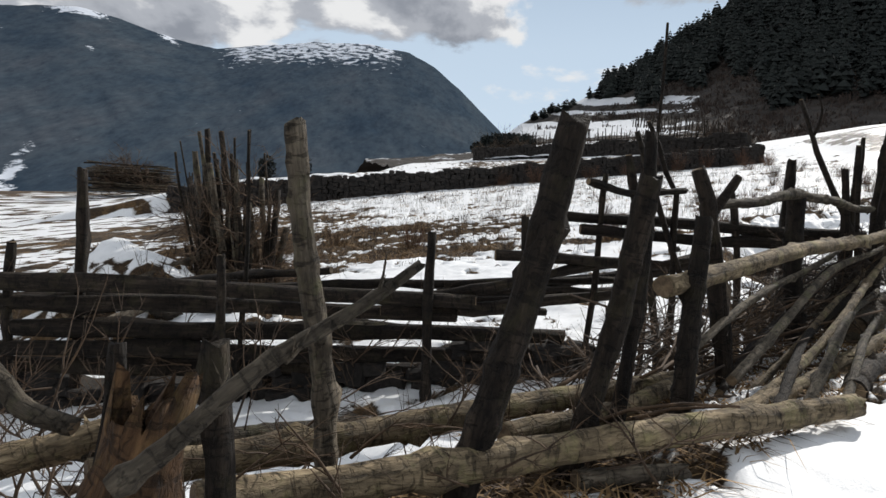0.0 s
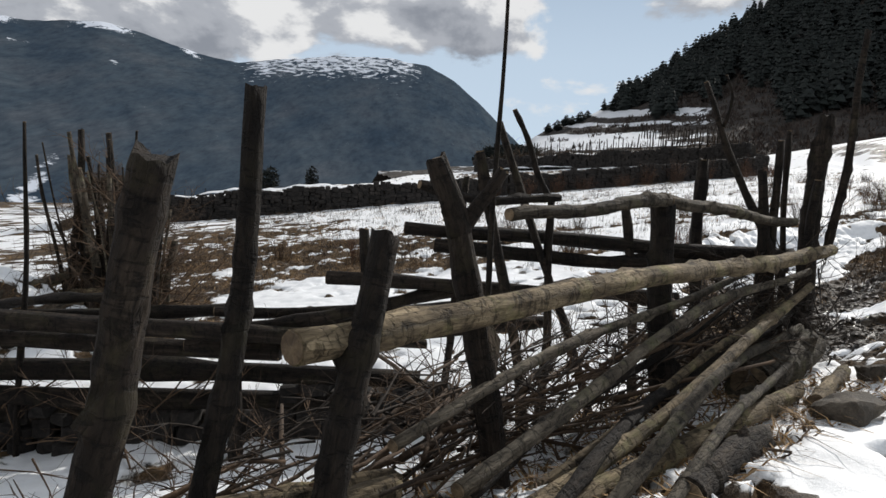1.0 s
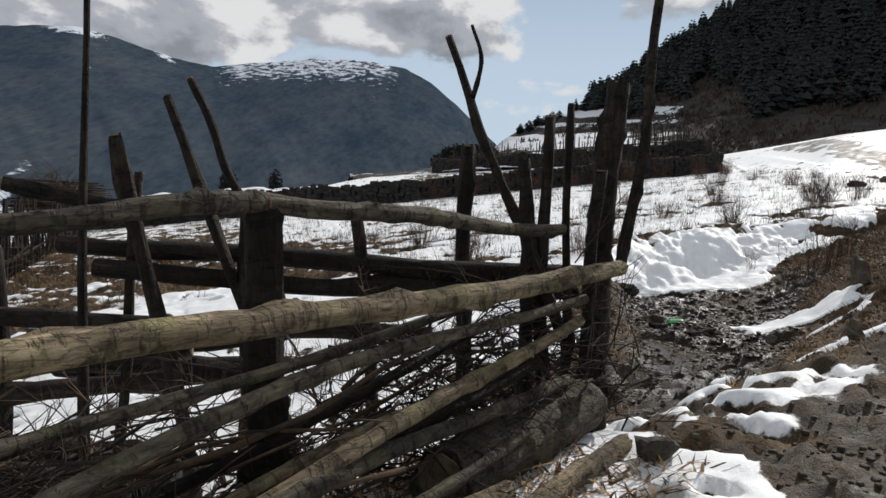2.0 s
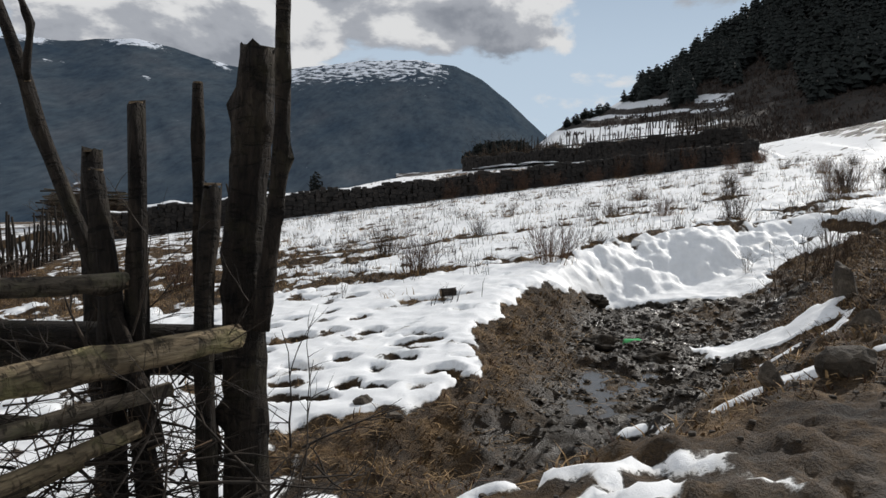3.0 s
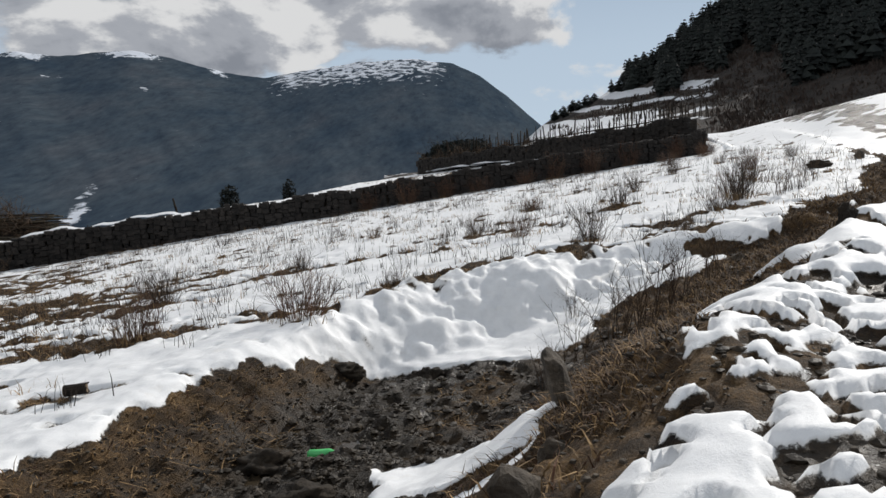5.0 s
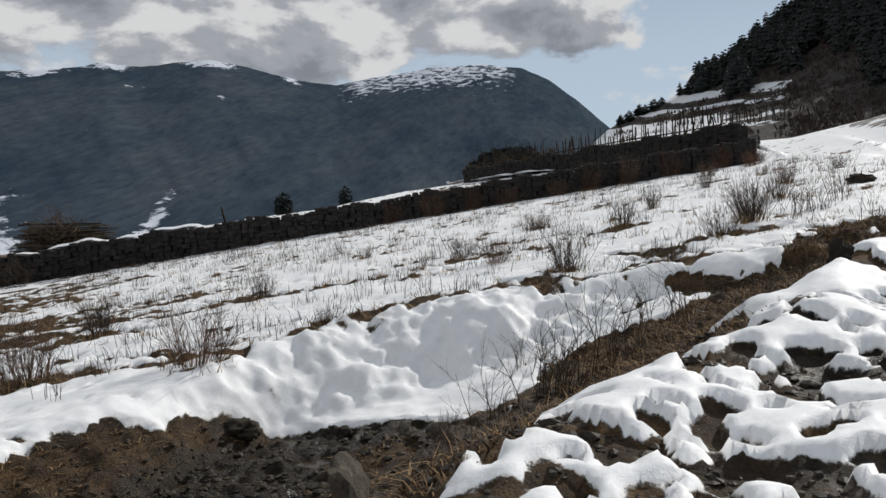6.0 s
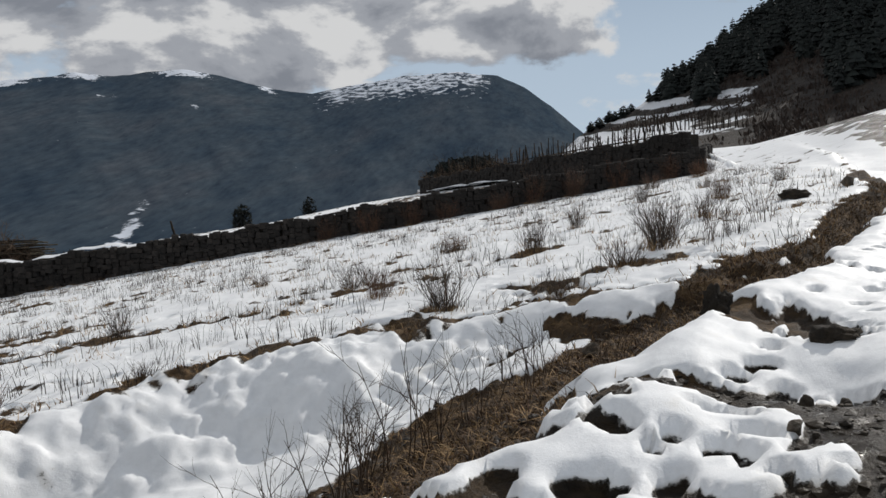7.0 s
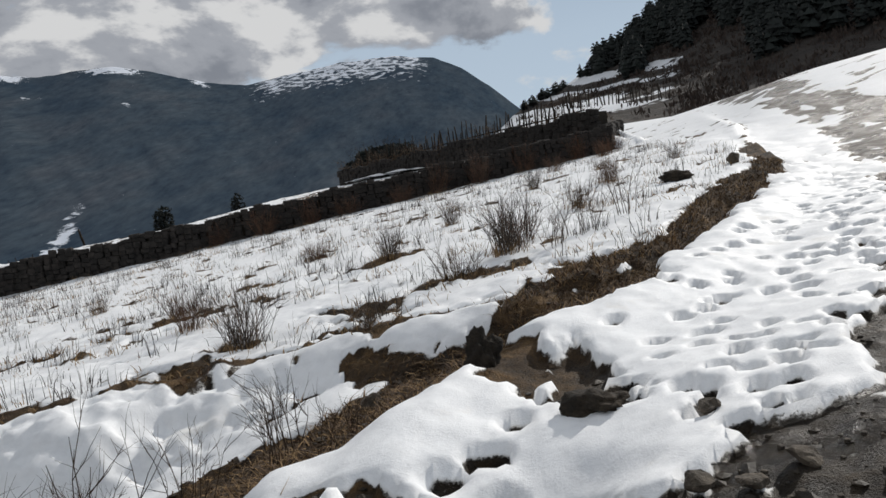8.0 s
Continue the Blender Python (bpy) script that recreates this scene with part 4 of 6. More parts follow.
for i, (a, b, r0, r1) in enumerate(STAKES):
    make_log("stake", a, b, r0, r1, BARK_DARK, 80 + i, rail_fence, 0.045, 4)
RAILS = [((1.24, 8.37, 0.99), (4.5, 8.2, 0.93), 0.062), ((1.5, 8.28, 0.86), (4.5, 8.3, 0.80), 0.055), ((0.6, 8.2, 0.55), (3.6, 8.3, 0.50), 0.06), ((1.4, 7.45, 1.38), (2.5, 8.0, 1.32), 0.036),
         ((-5.6, 8.2, 0.02), (0.4, 8.05, 0.06), 0.085), ((-5.6, 8.3, -0.22), (0.2, 8.2, -0.12), 0.085), ((-0.3, 8.1, 0.04), (1.9, 8.3, 0.5), 0.055), ((-0.6, 8.2, -0.1), (2.4, 8.4, 0.2), 0.06),
         ((-4.6, 8.3, -0.48), (1.4, 8.4, -0.35), 0.09), ((-5.0, 8.25, -0.72), (1.6, 8.5, -0.6), 0.09), ((-0.4, 8.35, 0.18), (2.0, 8.6, 0.28), 0.045), ((-6.0, 8.6, -0.35), (-1.2, 9.3, -0.15), 0.08), ((-4.2, 9.4, -0.30), (-0.4, 9.0, 0.10), 0.07), ((-3.4, 9.8, -0.15), (-1.2, 8.6, 0.25), 0.05),
         ((0.0, 9.3, -0.05), (2.6, 9.0, 0.12), 0.07), ((0.3, 10.2, -0.30), (2.4, 9.6, -0.05), 0.06), ((-0.9, 10.3, -0.5), (1.4, 9.9, -0.35), 0.06), ((0.8, 8.7, 0.15), (2.9, 8.9, 0.45), 0.05), ((-5.5, 8.45, -0.92), (0.6, 8.55, -0.82), 0.09)]
for i, (a, b, r0) in enumerate(RAILS):
    make_log("rail", a, b, r0, r0 * 0.85, BARK_DARK, 120 + i, rail_fence, 0.05, 5)

# ---- logs thrown along the fence ----
free_log((1.20, 4.08, 0.87), (4.66, 7.86, 1.01), 0.062, 0.047, BARK_PALE, 11, "long peeled pale log resting across the fence posts", 0.075, 9, "felled logs")
free_log((-0.80, 2.56, 0.26), (2.42, 4.32, 0.20), 0.080, 0.070, BARK_PALE, 12, "long thick pale log lying low along the fence beside the snow", 0.03, 8, "felled logs")
free_log((-1.30, 2.85, 0.22), (1.49, 4.64, 0.22), 0.070, 0.058, BARK_PALE, 13, "pale split log lying against the feet of the posts", 0.04, 6, "felled logs")
free_log((0.34, 3.51, 0.22), (1.51, 4.46, 0.28), 0.055, 0.045, BARK_PALE, 18, "slender pale pole lying on the litter under the fence", 0.05, 5, "felled logs")
free_log((0.66, 3.36, 0.08), (1.2, 3.54, 0.07), 0.05, 0.04, BARK_GREY, 19, "split grey slab of wood lying under the thick log", 0.01, 2, "felled logs")
free_log((1.70, 4.28, 0.12), (3.95, 6.66, 0.16), 0.062, 0.052, BARK_PALE, 14, "pale pole lying on the snow at the foot of the brush", 0.04, 5, "felled logs")
free_log((2.75, 4.95, 0.10), (3.35, 5.72, 0.12), 0.085, 0.08, BARK_DARK, 15, "short dark log lying in the snow by the brush", 0.02, 4, "felled logs")
free_log((4.45, 7.75, 0.24), (3.68, 6.75, 0.16), 0.16, 0.15, BARK_GREY, 16, "short thick bark-covered log lying on trampled ground", 0.02, 5, "felled logs")
free_log((4.02, 6.55, 0.12), (4.62, 7.42, 0.14), 0.055, 0.05, BARK_PALE, 17, "short cut pole lying in the snow", 0.02, 2, "felled logs")
free_log((-1.41, 2.34, 0.45), (-1.1, 2.52, 0.52), 0.055, 0.05, BARK_PALE, 9, "broken pale log leaning among the stumps", 0.02, 3, "felled logs")
free_log((-1.44, 2.39, 0.78), (-1.09, 2.28, 0.62), 0.035, 0.03, BARK_GREY, 8, "bent grey bough lying over the stumps", 0.05, 3, "felled logs")
free_log((-1.75, 3.35, 0.12), (-0.35, 4.05, 0.06), 0.05, 0.045, BARK_GREY, 7, "grey pole half buried in bark litter", 0.04, 4, "felled logs")
POLES = [((1.75, 4.45, 0.28), (4.45, 7.75, 0.84), 0.034, 0.025), ((1.60, 4.20, 0.08), (4.40, 7.60, 0.74), 0.037, 0.028), ((1.9, 4.20, 0.06), (4.15, 7.35, 0.56), 0.036, 0.027), ((2.2, 4.5, 0.05), (4.35, 7.6, 0.42), 0.041, 0.031),
         ((1.5, 4.5, 0.42), (4.2, 7.8, 0.90), 0.028, 0.022), ((2.0, 4.9, 0.05), (4.2, 7.6, 0.62), 0.028, 0.020), ((1.8, 4.75, 0.12), (3.9, 7.3, 0.76), 0.027, 0.020), ((2.4, 4.45, 0.04), (4.1, 7.1, 0.30), 0.033, 0.027)]
for i, (a, b, r0, r1) in enumerate(POLES):
    free_log(a, b, r0, r1, (BARK_GREY, BARK_PALE, BARK_DARK, BARK_GREY)[i % 4], 20 + i, "slender weathered pole leaning in the brush along the fence", 0.12, 6, "leaning poles", "pole")
def broken_stump(p0, p1, r0, r1, mat, seed, label):
    """A thick post snapped off: a splintered rim round a hollow, rotten top."""
    r = random.Random(seed)
    m, ln = aligned(p0, p1)
    bm = bmesh.new()
    sides, n = 22, 16
    pts = log_points((0, 0, 0), (0, 0, ln), n, 0.03, seed)
    rings = tube(bm, pts, [r0 + (r1 - r0) * i / n + 0.008 * math.sin(i * 1.3) for i in range(n + 1)], sides, 0.16, seed, False)
    spikes = [r.uniform(-0.10, 0.06) + 0.10 * max(0.0, math.sin(k * 0.57 + 0.8)) for k in range(sides)]
    for k, v in enumerate(rings[-1]):
        v.co.z += spikes[k]
    inner = [bm.verts.new(Vector((v.co.x * 0.68, v.co.y * 0.68, v.co.z - r.uniform(0.01, 0.05)))) for v in rings[-1]]
    floor_ = bm.verts.new(pts[-1] - Vector((0, 0, 0.16)))
    for k in range(sides):
        j = (k + 1) % sides
        bm.faces.new((rings[-1][k], rings[-1][j], inner[j], inner[k]))
        bm.faces.new((inner[k], inner[j], floor_))
    ob = part("stump", bm, mat)
    ob.matrix_world = m
    return tagged(ob, label, "stump")


ROTTEN = wood_material("rotten_wood", (0.020, 0.011, 0.006), (0.085, 0.046, 0.022), (0.20, 0.115, 0.055), 14.0)
broken_stump((-0.92, 1.72, -0.05), (-0.66, 1.8, 0.88), 0.13, 0.085, ROTTEN, 31, "thick broken post stump with a rotten splintered top by the road")
tagged(make_log("stump", (-0.60, 1.9, -0.05), (-0.56, 1.95, 0.98), 0.05, 0.034, BARK_DARK, 32, None, 0.03, 4, "", False), "thin broken post stump by the road", "stump")
tagged(make_log("stump", (-1.05, 2.4, -0.05), (-1.0, 2.4, 0.86), 0.04, 0.028, BARK_DARK, 33, None, 0.03, 4, "", False), "thin broken post stump by the road", "stump")
branch = tagged(make_log("branch", (-0.62, 1.45, 0.80), (-0.04, 1.75, 1.23), 0.026, 0.012, BARK_GREY, 34, None, 0.04, 5, "", False, 24, 10), "bare grey branch leaning over a broken stump", "branch")
for i, (z, a) in enumerate(((0.22, 0.4), (0.41, 2.6), (0.56, 4.3), (0.66, 1.5))):
    bm = bmesh.new()
    add_branch(bm, (0, 0, z), (math.cos(a), math.sin(a), 0.9), 0.14 - 0.02 * i, 0.006, 900 + i, 2, 5, 0, 2)
    part("twig", bm, BARK_GREY, branch)

# ---- brush ----
def brush(name, spots, seed, label, count, length, radius, mat=TWIG, flat=0.5, depth=3, along=0.0):
    r = random.Random(seed)
    bm = bmesh.new()
    for _ in range(count):
        x, y, z, sx, sy, sz = spots[r.randrange(len(spots))]
        base = (x + r.uniform(-sx, sx), y + r.uniform(-sy, sy), z + r.uniform(0, sz))
        k = r.choice((-along, along))
        way = (r.uniform(-1, 1) + k, r.uniform(-1, 1) + k, r.uniform(-flat, 1))
        add_branch(bm, base, way, length * r.uniform(0.5, 1.3), radius * r.uniform(0.5, 1.2), r.randrange(10 ** 6), depth, 4, 0.1, 3)
    return tagged(part(name, bm, mat), label, "brush", kind="stuff")


line = [(0.0 + 0.42 * k, 3.6 + 0.47 * k, 0.0, 0.32, 0.32, 0.40) for k in range(10)]
brush("brush_pile", line + line[4:] + [(3.6, 7.1, 0.1, 0.4, 0.4, 0.5), (4.3, 8.0, 0.2, 0.3, 0.3, 0.7)], 5, "tangle of cut bare branches heaped along the fence", 260, 0.5, 0.006)
under = [(0.95 + 3.3 * k / 11, 4.55 + 3.4 * k / 11, 0.0, 0.30, 0.30, 0.45 + 0.30 * k / 11) for k in range(12)]
brush("brush_pile", under + under[8:], 15, "dense dark brushwood packed under the long log", 360, 0.5, 0.008, TWIG_DARK, 0.8, 2, 1.4)
brush("brush_pile", [(4.2, 7.85, 0.1, 0.3, 0.3, 0.95), (3.8, 7.4, 0.1, 0.3, 0.3, 0.75), (3.4, 7.0, 0.1, 0.3, 0.3, 0.65), (4.6, 8.15, 0.05, 0.3, 0.25, 0.45)], 16, "thick tangle of dark twigs stuffed into the corner of the fence", 150, 0.5, 0.007, TWIG_DARK, 0.7, 3, 0.4)
brush("brush_pile", [(-1.4, 3.2, 0.0, 0.9, 0.7, 0.3), (-2.0, 4.0, -0.3, 0.9, 0.7, 0.3), (-0.3, 3.0, 0.0, 0.6, 0.5, 0.3), (0.6, 3.6, 0, 0.5, 0.5, 0.25), (-1.9, 3.0, -0.1, 0.8, 0.8, 0.4), (-2.6, 4.6, -0.5, 0.9, 0.8, 0.4)], 6, "dry twigs and bark scraps strewn under the fence", 120, 0.55, 0.008)


def stick_heap(count, seed, label):
    """Straight thin cut sticks lying roughly along the fence."""
    r = random.Random(seed)
    bm = bmesh.new()
    for _ in range(count):
        k = r.random()
        k *= 0.78
        x, y = 0.45 + 3.7 * k + r.gauss(0, 0.16), 3.8 + 3.9 * k + r.gauss(0, 0.16)
        z = 0.02 + r.random() * (0.22 + 0.35 * k)
        a = math.radians(46 + r.gauss(0, 26))
        ln = r.uniform(0.4, 1.3)
        p0 = Vector((x, y, z))
        p1 = p0 + Vector((math.cos(a), math.sin(a), r.uniform(-0.12, 0.30))) * ln
        rad = r.uniform(0.006, 0.017)
        pts = log_points(p0, p1, 4, 0.06, r.randrange(10 ** 6))
        tube(bm, pts, [rad * (1 - 0.12 * q) for q in range(5)], 6, 0.08, r.randrange(10 ** 6))
    return tagged(part("stick_heap", bm, TWIG), label, "brush", kind="stuff")


stick_heap(110, 55, "heap of thin cut sticks lying along the roadside fence")

# ---- stone walls ----
def stone_mesh(seed):
    """A rough block, one unit across."""
    r = random.Random(seed)
    bm = bmesh.new()
    bmesh.ops.create_cube(bm, size=1.0)
    bmesh.ops.bevel(bm, geom=bm.edges[:], offset=0.16, segments=1, profile=0.5, affect="EDGES")
    for v in bm.verts:
        v.co += Vector((r.uniform(-1, 1), r.uniform(-1, 1), r.uniform(-1, 1))) * 0.07
    return bm


STONES = []
for k in range(8):
    me = bpy.data.meshes.new("stone")
    b_ = stone_mesh(k)
    b_.to_mesh(me)
    b_.free()
    me.materials.append(WALLSTONE)
    STONES.append(me)


def dry_wall(name, ax, ay, bx, by, base, top, label, seed, as_parts, stone=0.30):
    """A dry stone wall from a to b: a rubble core, and a face of laid stones."""
    r = random.Random(seed)
    length = math.hypot(bx - ax, by - ay)
    dx, dy = (bx - ax) / length, (by - ay) / length
    turn = math.degrees(math.atan2(dy, dx))
    wall = thing(name, (ax, ay, base(ax, ay)), label, "wall", kind="structure")
    inv = Matrix.Translation(wall.location).inverted()
    n = int(length / 0.6)
    bm = bmesh.new()
    rows = []
    for i in range(n + 1):
        d = length * i / n
        x, y = ax + dx * d, ay + dy * d
        z0, z1 = base(x, y) - 0.4, base(x, y) + top(x) - 0.12 + r.uniform(-0.05, 0.03)
        rows.append([bm.verts.new(Vector((x + dy * w, y - dx * w, z)) - wall.location) for w, z in ((0.10, z0), (0.10, z1), (-0.55, z1), (-0.55, z0))])
    for p, q in zip(rows, rows[1:]):
        for k in range(4):
            bm.faces.new((p[k], q[k], q[(k + 1) % 4], p[(k + 1) % 4]))
    bm.faces.new(rows[0])
    bm.faces.new(rows[-1][::-1])
    bmesh.ops.recalc_face_normals(bm, faces=bm.faces[:])
    part("core", bm, EARTH, wall)
    spots = []
    d = 0.0
    while d < length:
        x, y = ax + dx * d, ay + dy * d
        z, course = -0.05, 0
        while z < top(x) - 0.05:
            hgt = stone * r.uniform(0.6, 1.1)
            if z + hgt > top(x) - 0.08:
                hgt = max(0.08, top(x) - z + r.uniform(-0.05, 0.05))
            wid = stone * r.uniform(0.85, 1.6)
            off = r.uniform(-0.25, 0.25) * stone
            spots.append((x + dx * off + dy * (0.14 + r.uniform(-0.05, 0.07)), y + dy * off - dx * (0.14 + r.uniform(-0.05, 0.07)), base(x, y) + z + hgt / 2, wid, 0.34, hgt * 1.08, turn + r.uniform(-8, 8), r.uniform(-8, 8)))
            z += hgt
        d += stone * 1.12
    r.shuffle(spots)
    spots.sort(key=lambda q: -q[0] if as_parts else 0)
    keep = spots[:as_parts]
    for q in keep:
        ob = new("stone", STONES[r.randrange(8)])
        ob.parent = wall
        ob.matrix_basis = inv @ pose(q[0], q[1], q[2], 0, q[7], q[6]) @ Matrix.Diagonal((q[3], q[4], q[5], 1))
    if len(spots) > len(keep):
        verts, faces = [], []
        for q in spots[len(keep):]:
            me = STONES[r.randrange(8)]
            m = inv @ pose(q[0], q[1], q[2], 0, q[7], q[6]) @ Matrix.Diagonal((q[3], q[4], q[5], 1))
            o = len(verts)
            verts += [tuple(m @ v.co) for v in me.vertices]
            faces += [tuple(o + k for k in p.vertices) for p in me.polygons]
        me = bpy.data.meshes.new("stones")
        me.from_pydata(verts, [], faces)
        me.materials.append(WALLSTONE)
        ob = new("stones", me)
        ob.parent = wall
        ob["kind"] = "stuff"
    return wall


def snow_cap(ax, ay, bx, by, base, label, seed, width=0.5, thick=0.09):
    """A rounded, broken ridge of snow along a wall's top."""
    r = random.Random(seed)
    length = math.hypot(bx - ax, by - ay)
    dx, dy = (bx - ax) / length, (by - ay) / length
    bm = bmesh.new()
    n = int(length / 0.25)
    rows = []
    for i in range(n + 1):
        d = length * i / n
        x, y = ax + dx * d, ay + dy * d
        k = max(0.15, min(1.0, 0.8 + 0.8 * noise.noise(Vector((d * 0.6, seed, 0))))) * math.sin(math.pi * min(1, max(0.02, i / n))) ** 0.3
        ring = []
        for w in (-1.0, -0.7, 0, 0.7, 1.0):
            ring.append(bm.verts.new((x - dy * (w * width * (0.4 + 0.6 * k)) - dy * 0.2, y + dx * (w * width * (0.4 + 0.6 * k)) + dx * 0.2, base(x, y) - 0.03 + k * thick * (1.6 - w * w) * 1.2 + r.uniform(-0.01, 0.01))))
        rows.append(ring)
    for p, q in zip(rows, rows[1:]):
        for k in range(4):
            f = bm.faces.new((p[k], q[k], q[k + 1], p[k + 1]))
            f.smooth = True
    return tagged(part("snow_cap", bm, SNOWCAP), label, "snow", kind="structure")


def wall_top(x):
    return 1.12 + 0.22 * float(sstep(2, -9, x)) + 0.06 * math.sin(x * 1.7) + 0.05 * math.sin(x * 4.3)


def plain_field(x, y):
    return field(x, y)


def terrace_base(x, y):
    return field(x, y) + 0.72


def second_top(x):
    return 1.15 + 0.10 * math.sin(x * 2.1) + 0.06 * math.sin(x * 5.3)


dry_wall("wall_field", WALL_A[0] - 3.4, wall_y(WALL_A[0] - 3.4), WALL_B[0], WALL_B[1], plain_field, wall_top, "dark dry stone wall along the upper edge of the snowy field", 3, 300, 0.25)
dry_wall("wall_field_end", WALL_B[0] + 0.1, WALL_B[1], WALL_B[0] + 1.6, WALL_B[1] + 6.0, plain_field, lambda x: 1.15, "dark dry stone wall turning away from the field", 4, 40, 0.25)
dry_wall("wall_terrace", SECOND_A[0] - 0.5, second_y(SECOND_A[0] - 0.5), SECOND_B[0], SECOND_B[1], terrace_base, second_top, "second dark stone wall holding up the next terrace", 5, 150, 0.28)
snow_cap(-13.0, wall_y(-13.0) + 0.3, -4.0, wall_y(-4.0) + 0.3, lambda x, y: field(x, y) + wall_top(x) - 0.02, "patchy snow lying along the top of the stone wall", 2, 0.4, 0.10)
snow_cap(3.8, second_y(3.8, -1.0), 9.8, second_y(9.8, -1.0), lambda x, y: field(x, y) + 0.95, "snow lying on the ledge below the second wall", 8, 0.7, 0.12)


# added stones fill in the dark mass of logs, earth and shade here
dry_wall("wall_footing", -6.0, 8.75, 2.0, 8.65, lambda x, y: zat(x, y) - 0.05, lambda x: 0.36 + 0.10 * math.sin(x * 2.3) + 0.08 * math.sin(x * 5.1), "low dark stones added to fill the dark mass under the rail fence", 6, 80, 0.2)
brush("brush_pile", [(x_, 8.4, -1.1, 0.5, 0.25, 0.55) for x_ in np.linspace(-5, 2, 12)], 36, "dark brushwood woven under the rail fence", 110, 0.7, 0.011)

# ---- stake fences on the terraces ----
def stake_fence(name, pts, seed, count, tall, lean, label, thick=0.035, rails=0):
    r = random.Random(seed)
    at = Vector(pts[0])
    fence_ = thing(name, at, label, "fence")
    seg = [(Vector(a), Vector(b)) for a, b in zip(pts, pts[1:])]
    total = sum((b - a).length for a, b in seg)
    for i in range(count):
        d = total * (i + r.uniform(-0.35, 0.35)) / count
        for a, b in seg:
            if d <= (b - a).length or (a, b) == seg[-1]:
                p = a.lerp(b, max(0, min(1, d / (b - a).length)))
                break
            d -= (b - a).length
        hgt = tall * (0.55 + 0.6 * r.random() ** 1.3)
        top = p + Vector((r.gauss(0, lean), r.gauss(0, lean), hgt))
        rr = thick * r.uniform(0.6, 1.25)
        make_log("stake", p - Vector((0, 0, 0.25)), top, rr, rr * 0.75, BARK_DARK, seed * 100 + i, fence_, 0.03, 1, "", False, 4, 6)
    for k in range(rails):
        for a, b in seg:
            z = Vector((0, 0, tall * (0.3 + 0.25 * k)))
            make_log("rail", a + z, b + z, thick * 0.8, thick * 0.7, BARK_DARK, seed * 7 + k, fence_, 0.08, 2, "", False, 8, 6)
    return fence_


def on_terrace(x):
    y = second_y(x, 0.5)
    return (x, y, field(x, y) + 1.65)


stake_fence("stake_fence", [on_terrace(4.6), on_terrace(12.0), on_terrace(18.9)], 21, 84, 1.25, 0.10, "ragged fence of dark upright stakes along the terrace wall", 0.045, 1)
stake_fence("stake_fence", [(-3.9, 14.0, zat(-3.9, 14.0)), (-6.0, 19.5, zat(-6.0, 19.5)), (-9.4, 29.5, zat(-9.4, 29.5)), (-12.4, 38.5, zat(-12.4, 38.5))], 22, 110, 1.8, 0.16, "long ragged fence of grey stakes beside the brown grass", 0.045, 1)
stake_fence("stake_fence", [(-28.0, 69.5, zat(-28, 69.5)), (-22.6, 71.0, zat(-22.6, 71)), (-14.0, 73.5, zat(-14, 73.5))], 23, 30, 1.3, 0.12, "distant fence of thin stakes beyond the stone wall", 0.045, 1)
stake_fence("stake_fence", [(22.0, 92.0, 7.4), (34.0, 98.0, 7.6)], 24, 30, 1.6, 0.10, "distant line of bare poles below the hillside terraces", 0.07)
tagged(make_log("post", (-17.5, 72.4, zat(-17.5, 72.4) - 0.2), (-18.1, 72.4, 1.1), 0.11, 0.08, BARK_DARK, 301, None, 0.03, 1), "lone leaning post beyond the stone wall", "post")

# stack of long poles beyond the left end of the wall
def pole_stack(x, y, z, seed):
    r = random.Random(seed)
    st = thing("pole_stack", (x, y, z), "large stack of long weathered poles heaped on their sides", "wood stack")
    for i in range(80):
        a = r.uniform(-1, 1)
        hgt = 3.3 * (1 - 0.8 * abs(a)) * r.uniform(0.35, 1.0) + 0.1
        ln = r.uniform(2.2, 3.4)
        make_log("pole", (x - ln + r.uniform(-.5, .5), y + a * 1.5, z + hgt * 0.9), (x + ln + r.uniform(-.5, .5), y + a * 1.5 + r.uniform(-.4, .4), z + hgt * r.uniform(0.6, 1.0)), 0.06, 0.045, BARK_GREY if i % 3 else BARK_DARK, seed + i, st, 0.08, 1, "", False, 5, 6)
    return st


pole_stack(-24.0, 60.0, zat(-24.0, 60.0) - 0.1, 400)
brush("brush_heap", [(-24.0 + k * 0.6, 59.5, zat(-24.0, 60.0) + 0.2, 0.8, 1.0, 2.6 - 0.12 * k * k) for k in range(-4, 5)], 39, "large reddish brown heap of brushwood over stacked poles", 330, 1.3, 0.03)

# tied bundle of stakes and brush at the bend of the old fence
BX, BY = -3.55, 13.4
bundle = thing("stake_bundle", (BX, BY, zat(BX, BY)), "bundle of tall grey stakes and brushwood leaning together", "wood stack")
rb = random.Random(31)
for i in range(60):
    a, q = rb.uniform(0, 6.28), rb.uniform(0.1, 0.75)
    x, y = BX + q * math.cos(a), BY + q * math.sin(a)
    thick = rb.choice((0.018, 0.028, 0.045, 0.07))
    make_log("stake", (x, y, zat(x, y) - 0.1), (x - 0.12 + rb.gauss(0, .22), y + rb.uniform(-.4, .4), -0.3 + 2.3 * rb.random() ** 1.5), thick, thick * 0.7, BARK_DARK if i % 3 else BARK_GREY, 320 + i, bundle, 0.06, 2, "", True, 8, 8)
brush("brush_pile", [(BX, BY - 0.2, -1.2, 0.7, 0.6, 1.9), (BX, BY - 0.3, -1.2, 0.5, 0.5, 2.4), (BX + 0.6, BY, -1.2, 0.5, 0.5, 0.8), (BX - 0.9, BY - 1.2, -1.2, 0.7, 0.9, 0.5)], 33, "tangled brushwood stuffed round the stake bundle", 380, 0.9, 0.012)
